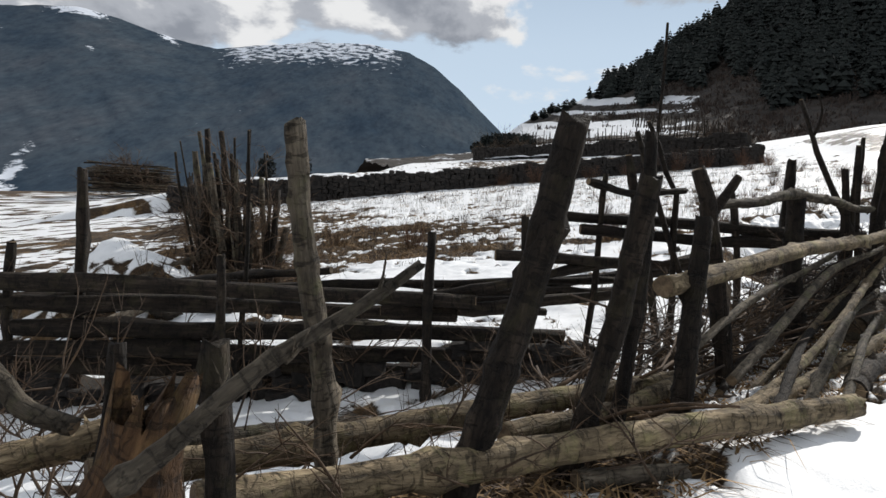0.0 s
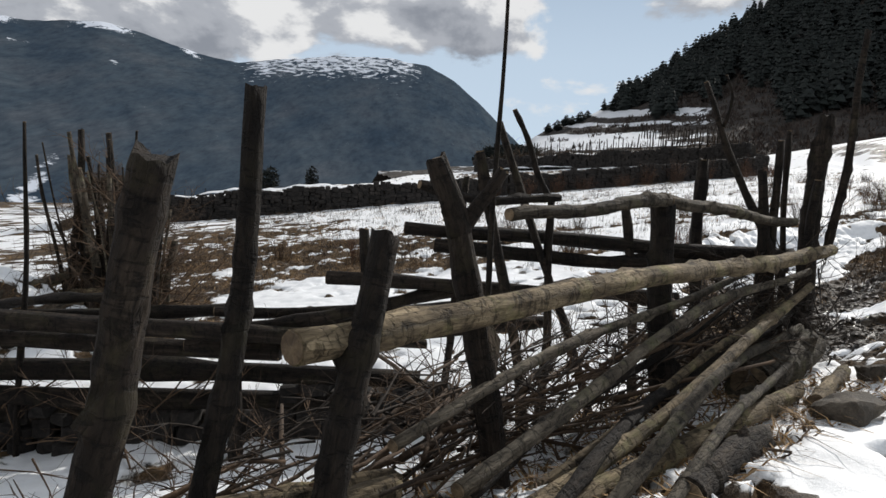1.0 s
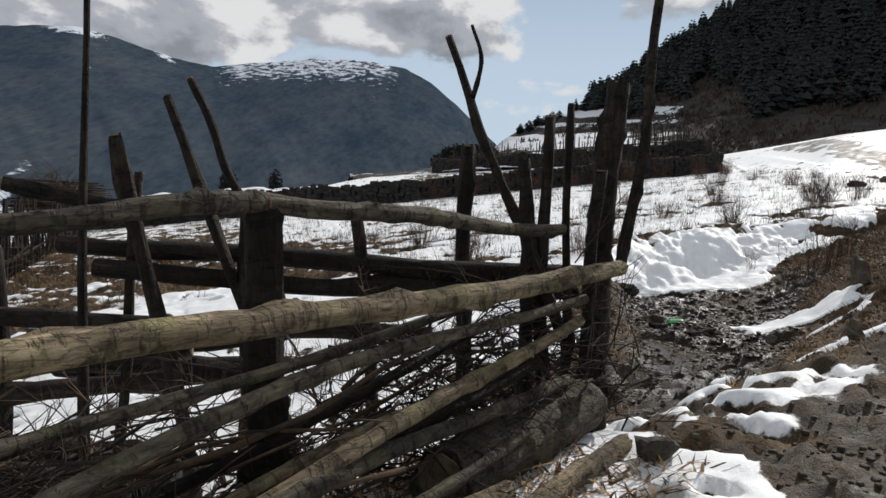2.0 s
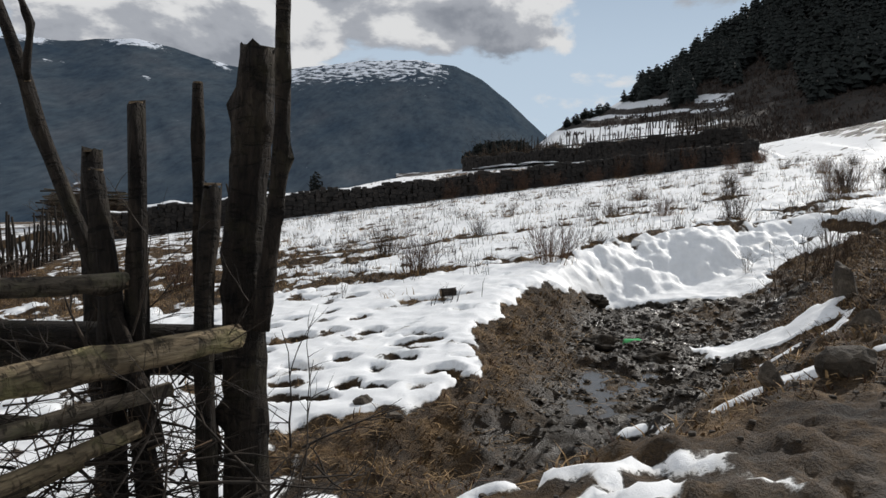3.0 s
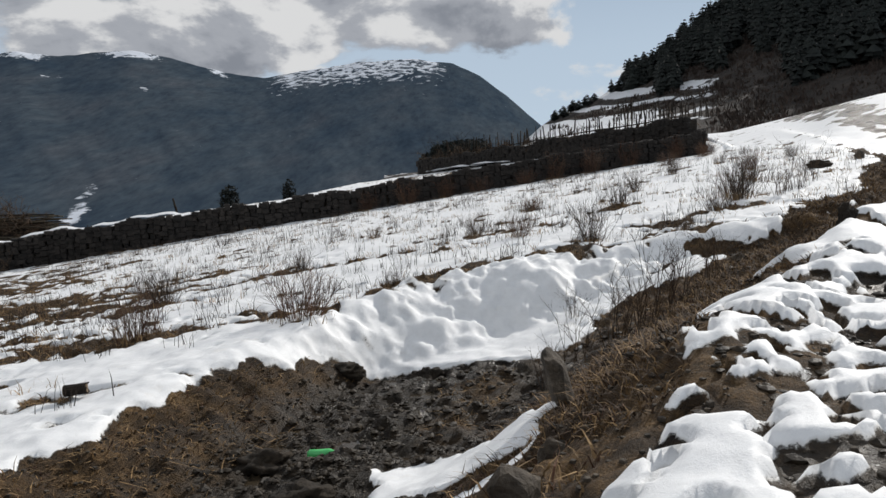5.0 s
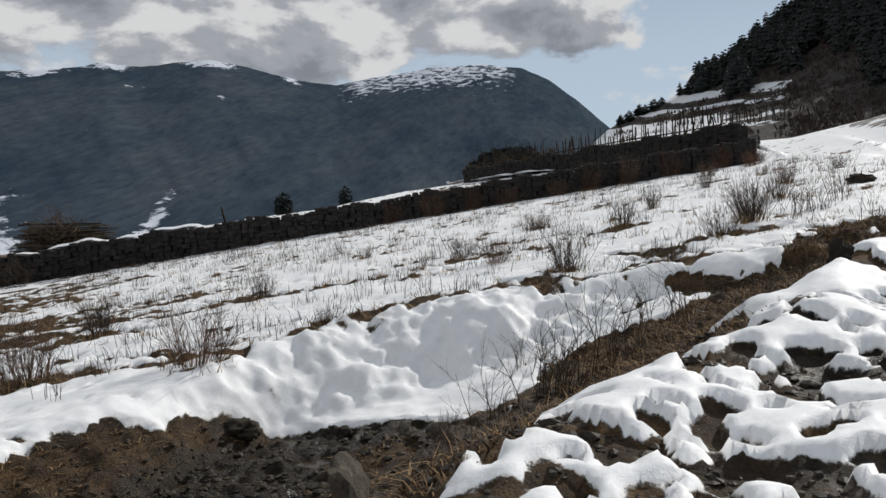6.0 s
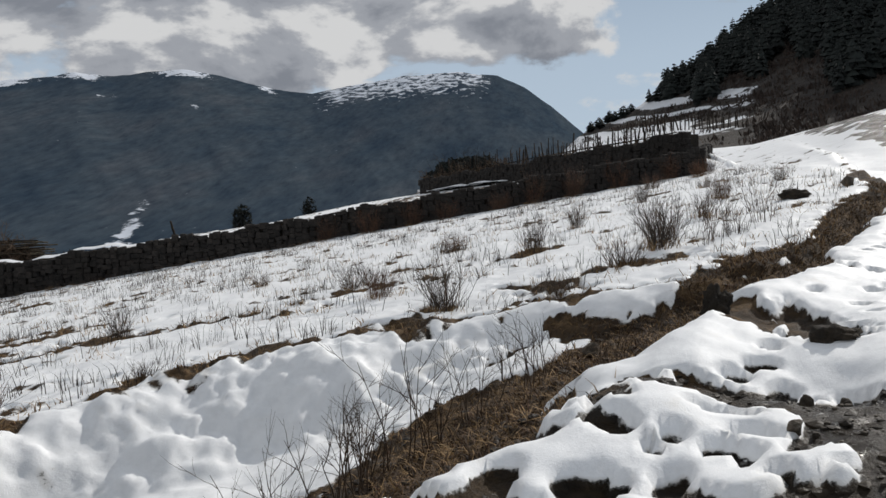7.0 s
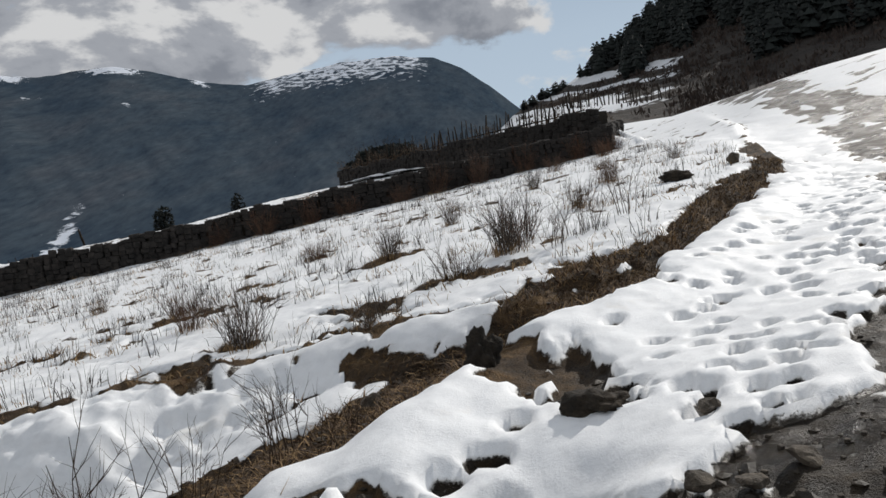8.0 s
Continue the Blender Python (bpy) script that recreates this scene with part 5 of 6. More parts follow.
# logs thrown down beside it
for i, (a_, b_, rr) in enumerate((((-4.9, 10.6, -0.75), (-3.9, 13.2, -0.15), 0.08), ((-5.3, 10.9, -0.85), (-4.3, 13.4, -0.35), 0.07), ((-4.6, 10.2, -0.9), (-3.7, 12.6, -0.55), 0.085), ((-5.6, 12.8, -0.8), (-3.4, 12.9, -0.45), 0.07), ((-5.2, 11.9, -0.95), (-4.2, 14.3, -0.6), 0.08), ((-2.7, 12.2, -0.9), (-1.2, 11.4, -0.75), 0.06))):
    free_log(a_, b_, rr, rr * 0.85, (BARK_GREY, BARK_PALE)[i % 2], 360 + i, "weathered log thrown down beside the stake bundle", 0.05, 4, "logs by the bundle")
for i, (x, y, w) in enumerate(((-4.55, 11.35, 0.26), (-4.0, 11.25, 0.20), (-5.5, 11.6, 0.34), (-3.5, 11.7, 0.3))):
    ob = part("turf_clod", clod_bmesh(w, w * 0.7, w * 0.55, 70 + i), EARTH)
    ob.matrix_world = Matrix.Translation((x, y, zat(x, y) + w * 0.1))
    tagged(ob, "dark earth showing in a snowy mound", "clod", "mound clods")
brush("brush_pile", [(-7.0, 22.5, -1.2, 0.8, 2.5, 0.7), (-9.6, 30.5, -1.5, 0.8, 3.0, 0.7), (-12.0, 38.0, -1.5, 0.8, 2.0, 0.8)], 34, "dark brushwood heaped along the stake fence", 120, 1.0, 0.014)
brush("brush_hedge", [(x_, second_y(x_, 0.4), field(x_, second_y(x_)) + 1.75, 0.8, 0.4, 0.2) for x_ in np.linspace(3.5, 19.0, 26)], 35, "dark thorny brush along the terrace fence", 330, 0.8, 0.018)


# ---- trees ----
def conifer_bmesh(tall, wide, seed, tiers=9, clumps=9):
    """A ragged crown of drooping needle sprays."""
    r = random.Random(seed)
    bm = bmesh.new()
    for i in range(tiers):
        t = i / (tiers - 1)
        z = tall * (0.12 + 0.86 * t)
        rad = wide * (1 - t) ** 0.62 * min(1.0, 0.55 + 2.2 * t) * r.uniform(0.8, 1.15) + 0.05 * wide
        for k in range(max(4, int(clumps * (1 - 0.5 * t)))):
            a = r.uniform(0, 6.283)
            ln = rad * r.uniform(0.55, 1.1)
            c, s = math.cos(a), math.sin(a)
            w = ln * r.uniform(0.28, 0.45) + 0.05
            root, tip = Vector((0.05 * c, 0.05 * s, z)), Vector((ln * c, ln * s, z - ln * r.uniform(0.15, 0.5)))
            m1 = root.lerp(tip, 0.55) + Vector((-s * w, c * w, -0.10 * ln))
            m2 = root.lerp(tip, 0.55) + Vector((s * w, -c * w, -0.10 * ln))
            up = root.lerp(tip, 0.5) + Vector((0, 0, 0.22 * ln + 0.05))
            v = [bm.verts.new(q) for q in (root, m1, tip, m2, up)]
            for f in ((0, 1, 4), (1, 2, 4), (2, 3, 4), (3, 0, 4), (0, 3, 2, 1)):
                bm.faces.new([v[j] for j in f])
    return bm


def conifer(at, tall, wide, seed, label="dark green conifer on the hill's skyline", group="hill trees"):
    tr = thing("conifer", at, label, "tree", group)
    bm = bmesh.new()
    tube(bm, [(0, 0, -0.5), (0, 0, tall * 0.5), (0, 0, tall * 0.97)], [tall * 0.022, tall * 0.014, tall * 0.004], 6, 0.05, seed)
    part("trunk", bm, BARK_DARK, tr)
    part("crown", conifer_bmesh(tall, wide, seed, 14, 12), NEEDLE, tr)
    return tr


def hill_xyz(a, r_):
    x, y = 8 + r_ * math.sin(radians(a)), 8 + r_ * math.cos(radians(a))
    return x, y, float(hill_height(np.array([a]), np.array([r_]))[0])


protos = [conifer(hill_xyz(10.9, 214), 7.6, 2.0, 1), conifer(hill_xyz(12.0, 212), 6.5, 2.2, 2), conifer(hill_xyz(8.6, 216), 3.8, 1.3, 3)]
rt = random.Random(12)
SKY = [(4.6, 3.0), (5.2, 3.2), (5.9, 3.4), (6.3, 3.0), (6.9, 3.5), (7.4, 2.8), (9.3, 4.2), (9.8, 3.5), (11.4, 7.0), (12.5, 7.2), (13.1, 7.6), (13.6, 7.0), (14.1, 8.0), (14.7, 7.5), (15.3, 8.2), (15.9, 7.6), (16.6, 8.4), (17.3, 8.0), (18.0, 8.2), (18.9, 8.0)]
for i, (a, tall) in enumerate(SKY):
    src_ = protos[2] if tall < 5 else protos[i % 2]
    k = tall / (3.8 if tall < 5 else (7.6, 6.5)[i % 2])
    copy_thing(src_, Matrix.Translation(hill_xyz(a, rt.uniform(208, 219))) @ pose(0, 0, 0, 0, 0, rt.uniform(0, 360)) @ Matrix.Diagonal((k * (1.9 if tall < 5 else 1.0) * rt.uniform(0.9, 1.3), k * (1.9 if tall < 5 else 1.0) * rt.uniform(0.9, 1.3), k, 1)))

# the wood on the hill: too many to count
wv, wf = [], []
shapes = []
for k in range(6):
    b_ = conifer_bmesh(1.0, 0.34, 50 + k, 9, 10)
    b_.verts.index_update()
    shapes.append(([v.co.copy() for v in b_.verts], [tuple(v.index for v in f.verts) for f in b_.faces]))
    b_.free()
for k in range(1900):
    a = 9.6 + 50 * rt.random() ** 1.35
    t = rt.uniform(0.50, 1.0) if a < 20 else rt.uniform(0.25, 1.0)
    if a < 20 and t < 0.62 + 0.10 * math.sin(a * 1.9) + rt.uniform(-0.05, 0.02):
        continue
    if a < 12 and t < 0.84:
        continue
    x, y, z = hill_xyz(a, 100 + 122 * t)
    tall = rt.uniform(4.0, 7.5)
    vs, fs = shapes[k % 6]
    q = rt.uniform(0, 6.28)
    c, s = math.cos(q) * tall, math.sin(q) * tall
    o = len(wv)
    wv += [(x + v.x * c - v.y * s, y + v.x * s + v.y * c, z - 0.3 + v.z * tall) for v in vs]
    wf += [tuple(o + j for j in f) for f in fs]
me = bpy.data.meshes.new("conifer_wood")
me.from_pydata(wv, [], wf)
me.materials.append(NEEDLE)
tagged(new("conifer_wood", me), "dense dark conifer wood covering the hillside", "wood", kind="stuff")


# leafless scrub on the lower hillside
sv, sf = [], []
for k in range(2600):
    a = rt.uniform(4.5, 34)
    t = rt.uniform(0.0, 0.7)
    x, y, z = hill_xyz(a, 100 + 122 * t)
    el_ = math.degrees(math.atan2(z - 1.8, 100 + 122 * t)) - 0.05 * (a - 10)
    if a < 15.5 and not (3.9 < el_ < 4.45 or 4.7 < el_ < 5.15 or el_ > 5.6) and rt.random() > 0.05:
        continue
    tall = rt.uniform(0.4, 1.3)
    for _ in range(9):
        p = Vector((x + rt.gauss(0, 0.5), y + rt.gauss(0, 0.5), z - 0.2))
        q = p + Vector((rt.gauss(0, 0.35), rt.gauss(0, 0.35), 1)) * tall * rt.uniform(0.5, 1.1)
        w = Vector((rt.uniform(-1, 1), rt.uniform(-1, 1), 0.3)) * 0.16
        o = len(sv)
        sv += [tuple(p), tuple(p.lerp(q, 0.6) + w), tuple(q), tuple(p.lerp(q, 0.5) - w)]
        sf.append((o, o + 1, o + 2, o + 3))
me = bpy.data.meshes.new("hill_scrub")
me.from_pydata(sv, [], sf)
me.materials.append(SCRUB)
tagged(new("hill_scrub", me), "brown leafless scrub along the terraces of the hillside", "scrub", kind="stuff")


def round_tree(at, tall, wide, seed, label, group="", low=0.3):
    """A small dark tree: trunk, limbs and a crown of leaf clumps."""
    r = random.Random(seed)
    tr = thing("small_tree", at, label, "tree", group)
    bm = bmesh.new()
    tube(bm, [(0, 0, -0.3), (0.03, 0, tall * 0.35), (0.0, 0.05, tall * 0.75)], [tall * 0.03, tall * 0.022, tall * 0.01], 6, 0.06, seed)
    for _ in range(7):
        add_branch(bm, (0, 0, tall * r.uniform(0.25, 0.6)), (r.uniform(-1, 1), r.uniform(-1, 1), 0.7), wide * 0.8, tall * 0.012, r.randrange(9999), 2, 4)
    part("trunk", bm, BARK_DARK, tr)
    bm = bmesh.new()
    for _ in range(240):
        d = Vector((r.gauss(0, 1), r.gauss(0, 1), r.gauss(0, 1))).normalized() * r.random() ** 0.4
        c = Vector((d.x * wide * 0.5, d.y * wide * 0.5, tall * (low + (0.97 - low) * (0.5 + 0.5 * d.z))))
        for _ in range(4):
            e = [c + Vector((r.uniform(-1, 1), r.uniform(-1, 1), r.uniform(-1, 1))) * 0.11 * wide for _ in range(3)]
            bm.faces.new([bm.verts.new(q) for q in e])
    part("crown", bm, NEEDLE, tr)
    return tr


round_tree((-21.9, 97.0, zat(-21.9, 97.0)), 2.3 - zat(-21.9, 97.0), 2.3, 71, "small dark tree with a spreading crown beyond the wall", "valley edge trees")
round_tree((-21.4, 121.0, zat(-21.4, 121.0)), 2.9 - zat(-21.4, 121.0), 2.2, 72, "small dark slender tree beyond the wall", "valley edge trees")
for i, (x, y, tall) in enumerate(((3.8, 76.0, 1.3), (4.7, 76.5, 1.8), (5.7, 76.5, 1.8), (6.7, 76.0, 1.7), (7.6, 75.0, 1.5))):
    round_tree((x, y, zat(x, y) - 0.3), tall, 2.3, 73 + i, "dark dense evergreen shrub at the terrace's end", "terrace shrubs", 0.02)


# ---- dead plants ----
def dry_bush(at, tall, wide, stems, seed, mat, label, group=""):
    r = random.Random(seed)
    bu = thing("dry_bush", at, label, "bush", group)
    for nm, share, m_ in (("branchwork", 0.65, mat), ("undergrowth", 0.35, TWIG)):
        bm = bmesh.new()
        for _ in range(int(stems * share)):
            a, q = r.uniform(0, 6.283), wide * 0.35 * r.random() ** 0.7
            lean = r.uniform(0.05, 0.45)
            add_branch(bm, (q * math.cos(a), q * math.sin(a), -0.05), (lean * math.cos(a), lean * math.sin(a), 1), tall * r.uniform(0.55, 1.05), 0.006, r.randrange(10 ** 6), 2, 3, 0, 4)
        part(nm, bm, m_, bu)
    bm = bmesh.new()
    for _ in range(120):
        a, q = r.uniform(0, 6.283), wide * 0.55 * r.random() ** 0.6
        p = Vector((q * math.cos(a), q * math.sin(a), -0.03))
        d = Vector((r.uniform(-.5, .5), r.uniform(-.5, .5), 1)) * r.uniform(0.08, 0.22)
        w = Vector((r.uniform(-1, 1), r.uniform(-1, 1), 0)) * 0.008
        bm.faces.new([bm.verts.new(v) for v in (p - w, p + w, p + d)])
    part("grass_tuft", bm, STRAW, bu)["kind"] = "stuff"
    return bu


def z_pose(x, y, k=1.0, turn=0.0):
    return Matrix.Translation((x, y, zat(x, y))) @ pose(0, 0, 0, 0, 0, turn) @ Matrix.Diagonal((k, k, k, 1))


bush_a = dry_bush((6.55, 18.95, zat(6.55, 18.95)), 0.75, 0.9, 60, 81, REED, "dry brown bush of thin bare stems in the snowy field", "field bushes")
bush_b = dry_bush((11.0, 23.0, zat(11.0, 23.0)), 0.85, 0.6, 52, 82, TWIG_DARK, "dry dark bush of upright bare stems in the snowy field", "field bushes")
bush_c = dry_bush((8.8, 26.5, zat(8.8, 26.5)), 0.6, 0.6, 36, 83, TWIG, "small dry bush of thin stems in the snowy field", "field bushes")
BUSHES = [(4.2, 19.1, .95), (14.3, 25.0, 1.0), (13.6, 24.1, 0.95), (14.5, 26.1, 1.0), (12.2, 27.6, 0.7), (15.8, 29.2, 0.9), (17.0, 33.0, 0.8), (15.3, 36.0, 0.8), (17.6, 38.5, 0.9), (16.4, 42.0, 0.9), (3.2, 22.2, 0.9),
          (-2.9, 21.7, 1.0), (-0.7, 20.2, 0.9), (1.6, 18.3, 0.7), (7.6, 20.8, 0.6), (9.7, 24.5, 0.6), (5.2, 24.4, 0.7), (1.8, 24.2, 0.7), (10.2, 30.5, 0.7), (13.2, 31.0, 0.7), (6.0, 29.0, 0.6), (18.6, 44.5, 1.0), (19.3, 36.0, 0.8), (12.6, 22.6, 0.6), (-6.5, 24.0, 0.9)]
rq = random.Random(5)
for i, (x, y, k) in enumerate(BUSHES):
    copy_thing((bush_a, bush_b, bush_c)[i % 3], z_pose(x, y, k * rq.uniform(0.85, 1.15), rq.uniform(0, 360)))
red = dry_bush((12.0, wall_y(12.0) - 0.5, field(12.0, 46)), 1.3, 0.9, 60, 84, REED, "reddish brown leafless shrub at the foot of the stone wall", "wall shrubs")
for i, x in enumerate((3.4, 5.2, 6.9, 8.4, 10.6, 13.7, 15.6, 17.8, 19.5)):
    y = wall_y(x) - rq.uniform(0.4, 1.0)
    copy_thing(red, Matrix.Translation((x, y, field(x, y))) @ pose(0, 0, 0, 0, 0, 70 * i) @ Matrix.Diagonal((1, 1, rq.uniform(0.6, 1.1), 1)))


def stalks(at, tall, count, seed):
    r = random.Random(seed)
    st = thing("dead_stalks", at, "tall thin dead weed stalks with dry seed heads on the bank", "weed", "bank weeds")
    for _ in range(count):
        bm = bmesh.new()
        add_branch(bm, (r.uniform(-.25, .25), r.uniform(-.25, .25), -0.05), (r.uniform(-.2, .2), r.uniform(-.2, .2), 1), tall * r.uniform(0.55, 1.1), 0.008, r.randrange(10 ** 6), 3, 4, 0, 3)
        part("stalk", bm, TWIG, st)
    return st


weed_a, weed_b = stalks((11.3, 18.5, zat(11.3, 18.5)), 1.0, 9, 91), stalks((10.7, 18.2, zat(10.7, 18.2)), 0.85, 11, 92)
for i, (x, y, k) in enumerate(((10.2, 17.9, 0.8), (11.0, 17.9, 0.9), (11.8, 19.2, 0.7), (12.4, 19.8, 0.8), (12.0, 20.6, 0.6), (9.8, 17.6, 0.6), (15.4, 25.5, 0.8), (14.9, 24.6, 0.7), (2.6, 11.2, 0.7), (2.0, 12.0, 0.6), (3.0, 10.6, 0.6), (10.4, 20.2, 0.5), (16.2, 26.6, 0.9), (13.0, 18.9, 0.5))):
    copy_thing((weed_a, weed_b)[i % 2], z_pose(x, y, k, 50 * i))


def blades(name, count, seed, where, tall, width, mat, label, slant=0.28):
    """Thousands of thin dead blades in one mesh."""
    r = np.random.RandomState(seed)
    xy = where(r, count)
    z = height(xy[:, 0], xy[:, 1])
    n = len(xy)
    hgt = tall * (0.35 + 0.9 * r.rand(n) ** 1.5)
    a, lean = r.rand(n) * 6.283, r.randn(n, 2) * slant
    w = width * (0.6 + 0.8 * r.rand(n))
    base = np.stack([xy[:, 0], xy[:, 1], z - 0.02], -1)
    side = np.stack([np.cos(a) * w, np.sin(a) * w, 0 * w], -1)
    midp = base + np.stack([lean[:, 0] * hgt * 0.4, lean[:, 1] * hgt * 0.4, hgt * 0.6], -1)
    tip = base + np.stack([lean[:, 0] * hgt * 1.3, lean[:, 1] * hgt * 1.3, hgt * (1 - 0.25 * np.abs(lean[:, 0]))], -1)
    verts = np.stack([base - side, base + side, midp + side * 0.7, midp - side * 0.7, tip], 1).reshape(-1, 3)
    o = np.arange(n)[:, None] * 5
    quads, tris = (o + np.array([[0, 1, 2, 3]])).tolist(), (o + np.array([[3, 2, 4]])).tolist()
    me_ = bpy.data.meshes.new(name)
    me_.from_pydata(verts.tolist(), [], quads + tris)
    me_.materials.append(mat)
    return tagged(new(name, me_), label, "grass", kind="stuff")


def clumps_in_field(r, count):
    pts = []
    n = count // 15
    cx, cy = r.uniform(-8, 21, n * 3), r.uniform(11, 46, n * 3)
    s, u = su(cx, cy)
    ok = (u > profile(s, U_FLD) + 0.1) & (cy < wall_y(cx) - 0.3) & (r.rand(len(cx)) < sstep(14, 24, cy) + 0.06) & (r.rand(len(cx)) < 0.25 + 0.9 * (snow_cover(cx, cy) < 0.75))
    cx, cy = cx[ok][:n], cy[ok][:n]
    k = 15
    return np.stack([np.repeat(cx, k) + r.randn(len(cx) * k) * 0.15, np.repeat(cy, k) + r.randn(len(cx) * k) * 0.12], -1)


def on_bare(r, count):
    x, y = r.uniform(-9, 17, count * 5), r.uniform(9, 32, count * 5)
    s, u = su(x, y)
    ok = (snow_cover(x, y) < 0.42) & (mud_cover(x, y) < 0.35) & (u > profile(s, U_SNOW) + 0.2)
    return np.stack([x[ok], y[ok]], -1)[:count]


blades("field_weeds", 15000, 3, clumps_in_field, 0.32, 0.0045, TWIG_DARK, "thin dead weed stalks standing up through the snow")
blades("field_straw", 9000, 5, clumps_in_field, 0.16, 0.006, STRAW, "short brown straw tufts showing through the snow", 0.7)
blades("dead_grass", 42000, 4, on_bare, 0.085, 0.009, STRAW, "matted brown dead grass on the bare patches", 1.1)
blades("dead_grass", 12000, 6, on_bare, 0.11, 0.006, REED, "reddish dead grass on the bare patches", 0.9)

def on_lip(r, count):
    s = r.uniform(11.5, 26, count * 4)
    u = np.interp(s, S_K, U_SNOW) + r.uniform(-0.2, 1.9, count * 4)
    x, y = s - u / math.sqrt(2), s + u / math.sqrt(2)
    ok = (snow_cover(x, y) < 0.42) & (mud_cover(x, y) < 0.6)
    return np.stack([x[ok], y[ok]], -1)[:count]


def on_shore(r, count):
    x, y = r.uniform(3, 9.5, count * 6), r.uniform(10.5, 19, count * 6)
    m = mud_cover(x, y)
    s, u = su(x, y)
    ok = (snow_cover(x, y) < 0.42) & (m < 0.75) & (u > profile(s, U_LOW))
    return np.stack([x[ok], y[ok]], -1)[:count]


def under_fence(r, count):
    s, u = -1.0 + 7.0 * r.rand(count) ** 1.5, r.uniform(1.5, 3.7, count)
    return np.stack([s - u / math.sqrt(2), s + u / math.sqrt(2)], -1)


blades("dead_grass", 7000, 8, on_lip, 0.11, 0.006, STRAW, "matted dead grass hanging over the lip of the bank", 0.9)
blades("dead_grass", 18000, 9, on_lip, 0.10, 0.007, TWIG, "dark rotten grass on the lip of the bank", 1.1)
blades("dead_grass", 4500, 12, on_shore, 0.06, 0.008, STRAW, "flattened brown grass on the shore of the hollow", 1.6)
blades("bark_litter", 9000, 10, under_fence, 0.09, 0.010, TWIG, "bark scraps and dead leaves littered under the fence", 1.8)
blades("bark_litter", 13000, 11, under_fence, 0.09, 0.009, STRAW, "pale chips and straw littered under the fence", 1.8)

# ---- stones, clods and litter ----
ROCKS = [(9.75, 14.58, 0.27, 0.33), (8.22, 13.94, 0.14, 0.12), (7.50, 10.55, 0.14, 0.16), (7.88, 10.3, 0.23, 0.20), (8.92, 12.3, 0.17, 0.18), (8.3, 10.3, 0.13, 0.20), (9.38, 12.3, 0.22, 0.20), (9.05, 11.75, 0.15, 0.14), (8.55, 11.0, 0.12, 0.10), (9.6, 13.3, 0.15, 0.12), (6.95, 10.7, 0.09, 0.06),
         (4.75, 11.4, 0.11, 0.07), (4.45, 11.7, 0.12, 0.07), (6.3, 10.3, 0.06, 0.04), (4.12, 6.3, 0.30, 0.17), (4.75, 7.25, 0.18, 0.12), (14.85, 17.05, 0.10, 0.06), (15.05, 17.0, 0.09, 0.05), (15.3, 17.1, 0.12, 0.05), (15.1, 17.85, 0.10, 0.05), (14.3, 17.3, 0.08, 0.06),
         (13.7, 16.3, 0.08, 0.05), (14.05, 17.25, 0.07, 0.08), (19.4, 31.2, 0.3, 0.2), (5.35, 7.9, 0.12, 0.06), (5.2, 9.0, 0.08, 0.05), (12.9, 20.6, 0.16, 0.1)]
for i, (x, y, w, hh) in enumerate(ROCKS):
    ob = part("rock", rock_bmesh(w * 0.66, w * rq.uniform(0.45, 0.62), hh * 0.72, i, 3, 12), STONE)
    ob.matrix_world = Matrix.Translation((x, y, zat(x, y) + hh * 0.35)) @ pose(0, 0, 0, rq.uniform(-12, 12), rq.uniform(-12, 12), rq.uniform(0, 360))
    tagged(ob, "rough brown-grey field stone lying half sunk in earth and snow", "rock", "loose stones")
for i, (x, y, w, hh, lab) in enumerate(((13.95, 19.35, 0.12, 0.18, "dark rounded earth-covered stump at the head of the ditch"), (14.6, 18.3, 0.17, 0.08, "dark clod of earth and turf in the snow"), (8.3, 18.75, 0.2, 0.15, "dark turf clod at the snow's edge"),
                                   (7.3, 18.45, 0.2, 0.12, "dark overhanging turf at the edge of the hollow"), (7.0, 15.7, 0.26, 0.12, "wet black clod of mud in the hollow"), (7.6, 14.9, 0.24, 0.1, "wet black clod of mud in the hollow"), (18.0, 30.3, 0.3, 0.14, "dark turf edge at the ditch"))):
    ob = part("turf_clod", clod_bmesh(w, w * 0.8, hh, 40 + i), EARTH)
    ob.matrix_world = Matrix.Translation((x, y, zat(x, y) + hh * 0.3))
    tagged(ob, lab, "clod")
# pebbles of the road and mud crumbs
rp = random.Random(77)
pv, pf = [], []
for k in range(7000):
    if k < 5200:
        s, u = 4.5 + 15 * rp.random() ** 1.6, rp.gauss(0.7, 1.0)
        if abs(s - 8.6) < 1.3 and rp.random() < 0.85:
            continue
        x, y = s - u / math.sqrt(2), s + u / math.sqrt(2)
    else:
        x, y = 7.2 + rp.gauss(0, 1.3), 14.8 + rp.gauss(0, 2.2)
    w = rp.uniform(0.012, 0.04)
    pv.append((x, y, w, k % 8, rp.uniform(0, 6.28)))
pv = [q for q, c in zip(pv, snow_cover(np.array([q[0] for q in pv]), np.array([q[1] for q in pv]))) if c < 0.36]
zz = height(np.array([q[0] for q in pv]), np.array([q[1] for q in pv]))
verts = []
for (x, y, w, k, a), z in zip(pv, zz):
    o = len(verts)
    c, s = math.cos(a) * w, math.sin(a) * w
    verts += [(x + v.co.x * c - v.co.y * s, y + v.co.x * s + v.co.y * c, z + v.co.z * w * 0.7 + w * 0.15) for v in STONES[k].vertices]
    pf += [tuple(o + j for j in p.vertices) for p in STONES[k].polygons]
me = bpy.data.meshes.new("pebbles")
me.from_pydata(verts, [], pf)
me.materials.append(STONE)
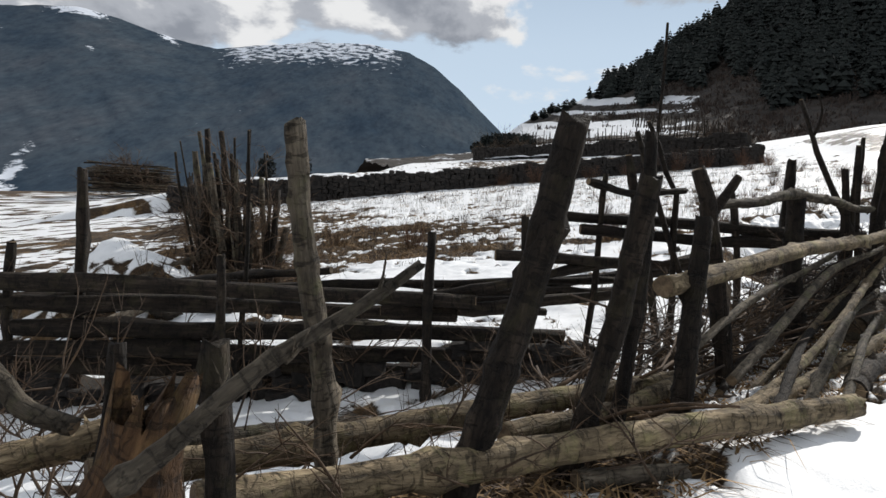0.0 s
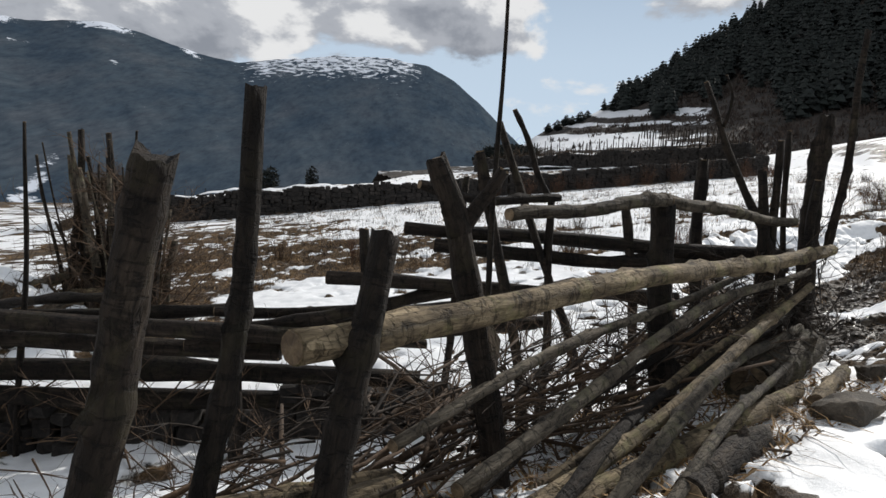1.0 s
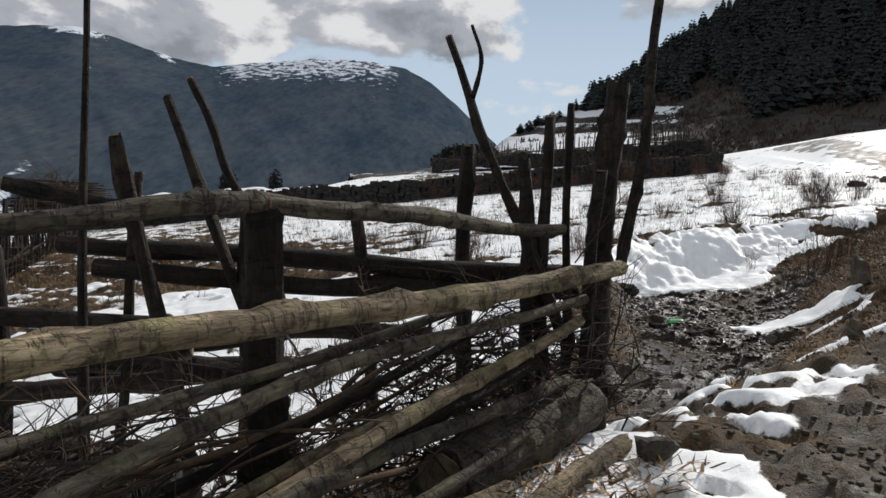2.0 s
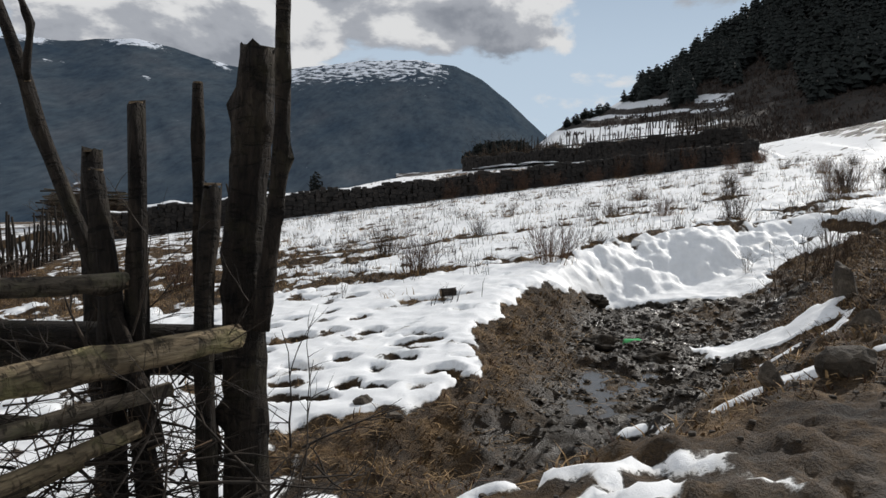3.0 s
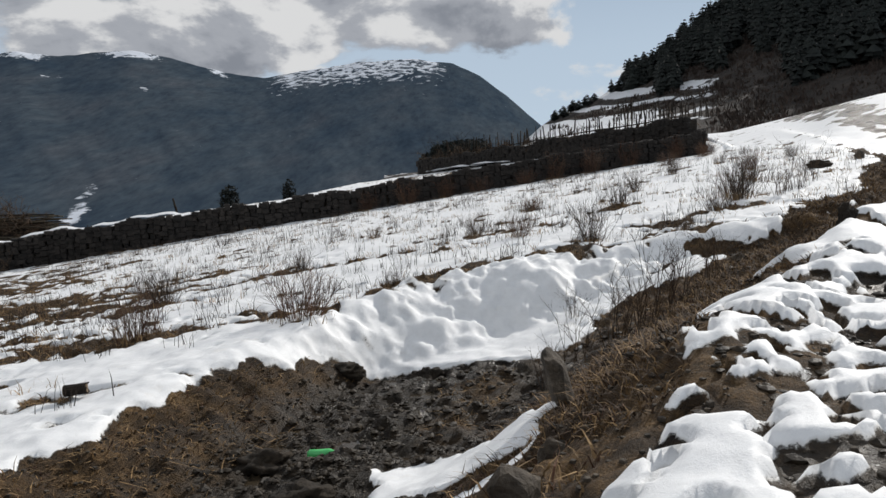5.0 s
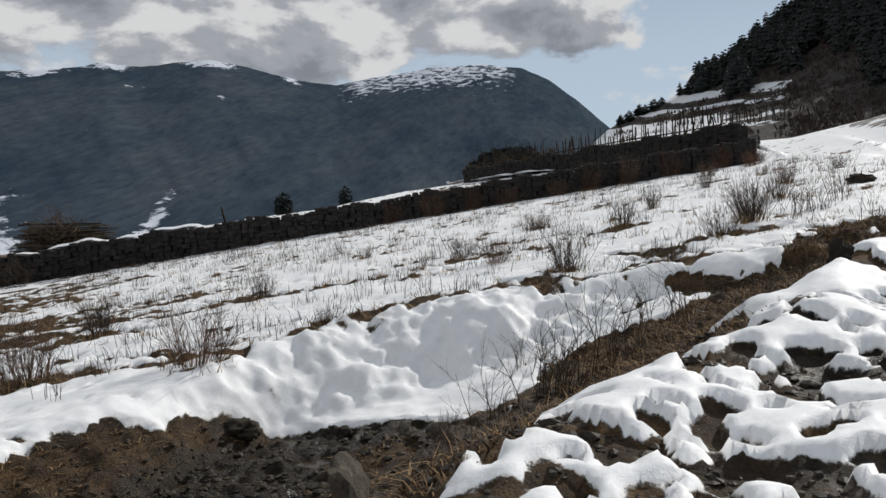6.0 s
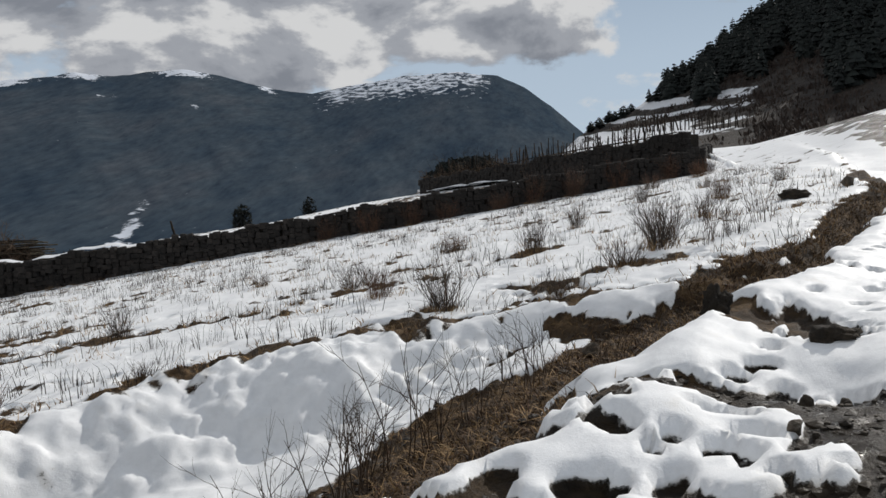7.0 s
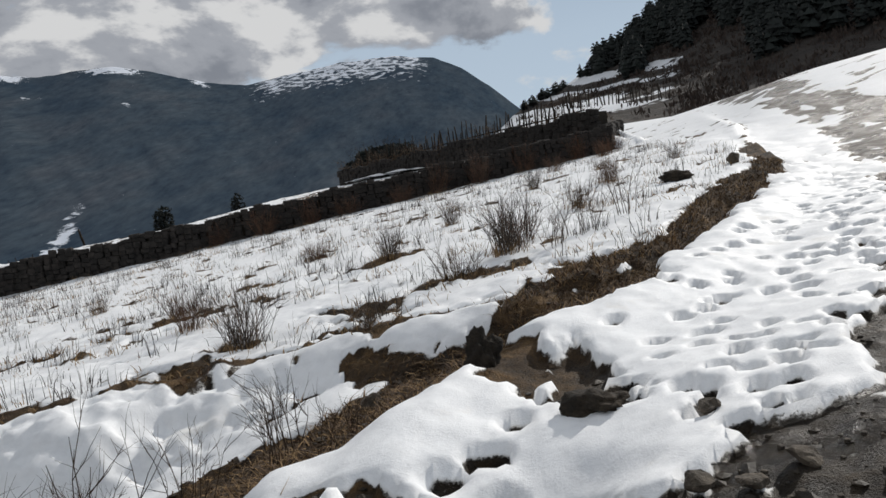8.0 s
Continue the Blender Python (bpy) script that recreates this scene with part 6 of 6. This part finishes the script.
tagged(new("pebbles", me), "wet pebbles and crumbs of mud on the road and hollow", "pebbles", kind="stuff")

# clods of wet mud covering the hollow's floor
MUD = speckled("wet_mud", [(0.3, (0.010, 0.007, 0.004)), (0.7, (0.045, 0.031, 0.016))], 9.0, 0.6, 0.02)
MUD.node_tree.nodes["Principled BSDF"].inputs["Specular IOR Level"].default_value = 0.3
shapes = []
for k in range(6):
    b_ = rock_bmesh(1, 0.8, 0.7, 90 + k, 1, 4)
    b_.verts.index_update()
    shapes.append(([v.co.copy() for v in b_.verts], [tuple(v.index for v in f.verts) for f in b_.faces]))
    b_.free()
mx = np.array([[7.2 + rp.gauss(0, 1.5), 15.2 + rp.gauss(0, 2.3)] for _ in range(9000)] + [[12 + rp.gauss(0, 2.2), 15.6 + rp.gauss(0, 2.6)] for _ in range(9000)])
mx = mx[((mud_cover(mx[:, 0], mx[:, 1]) > 0.4) | (mx[:, 0] > 10.2)) & (snow_cover(mx[:, 0], mx[:, 1]) < 0.38)]
mx = mx[::max(1, len(mx) // 6500)]
mz = height(mx[:, 0], mx[:, 1])
verts, faces = [], []
for k, ((x, y), z) in enumerate(zip(mx, mz)):
    w = 0.008 + 0.055 * rp.random() ** 4
    a = rp.uniform(0, 6.28)
    c, s = math.cos(a) * w, math.sin(a) * w
    vs, fs = shapes[k % 6]
    o = len(verts)
    verts += [(x + v.x * c - v.y * s, y + v.x * s + v.y * c, z + v.z * w * 0.6) for v in vs]
    faces += [tuple(o + j for j in f) for f in fs]
me = bpy.data.meshes.new("mud_crumbs")
me.from_pydata(verts, [], faces)
me.materials.append(MUD)
tagged(new("mud_crumbs", me), "wet dark crumbs and clods of mud on the bare ground and hollow floor", "mud", kind="stuff")

tagged(make_log("log_section", (4.82, 16.15, zat(4.85, 16.2) + 0.06), (5.02, 16.22, zat(4.85, 16.2) + 0.07), 0.06, 0.06, BARK_DARK, 500, None, 0.0, 0, "", True, 4, 12), "short round section of log lying in the snow", "log")

gm, gnt, gbs = material("green_plastic")
gbs.inputs["Base Color"].default_value, gbs.inputs["Roughness"].default_value = (0.12, 0.72, 0.22, 1), 0.2
gbs.inputs["Transmission Weight"].default_value = 0.25
bottle = thing("bottle", (7.38, 15.93, zat(7.38, 15.93) + 0.06), "crushed green plastic bottle lying in the mud", "bottle")
bm = bmesh.new()
tube(bm, [(0, 0, 0), (0.02, 0, 0), (0.12, 0, 0.0), (0.22, 0, 0.01), (0.27, 0, 0.01), (0.29, 0, 0.01)], [0.035, 0.05, 0.05, 0.048, 0.025, 0.016], 14, 0.04, 3)
part("body", bm, gm, bottle)
bm = bmesh.new()
tube(bm, [(0.29, 0, 0.01), (0.315, 0, 0.01)], [0.018, 0.018], 12, 0.0, 3)
part("cap", bm, SNOWCAP, bottle, "white screw cap")
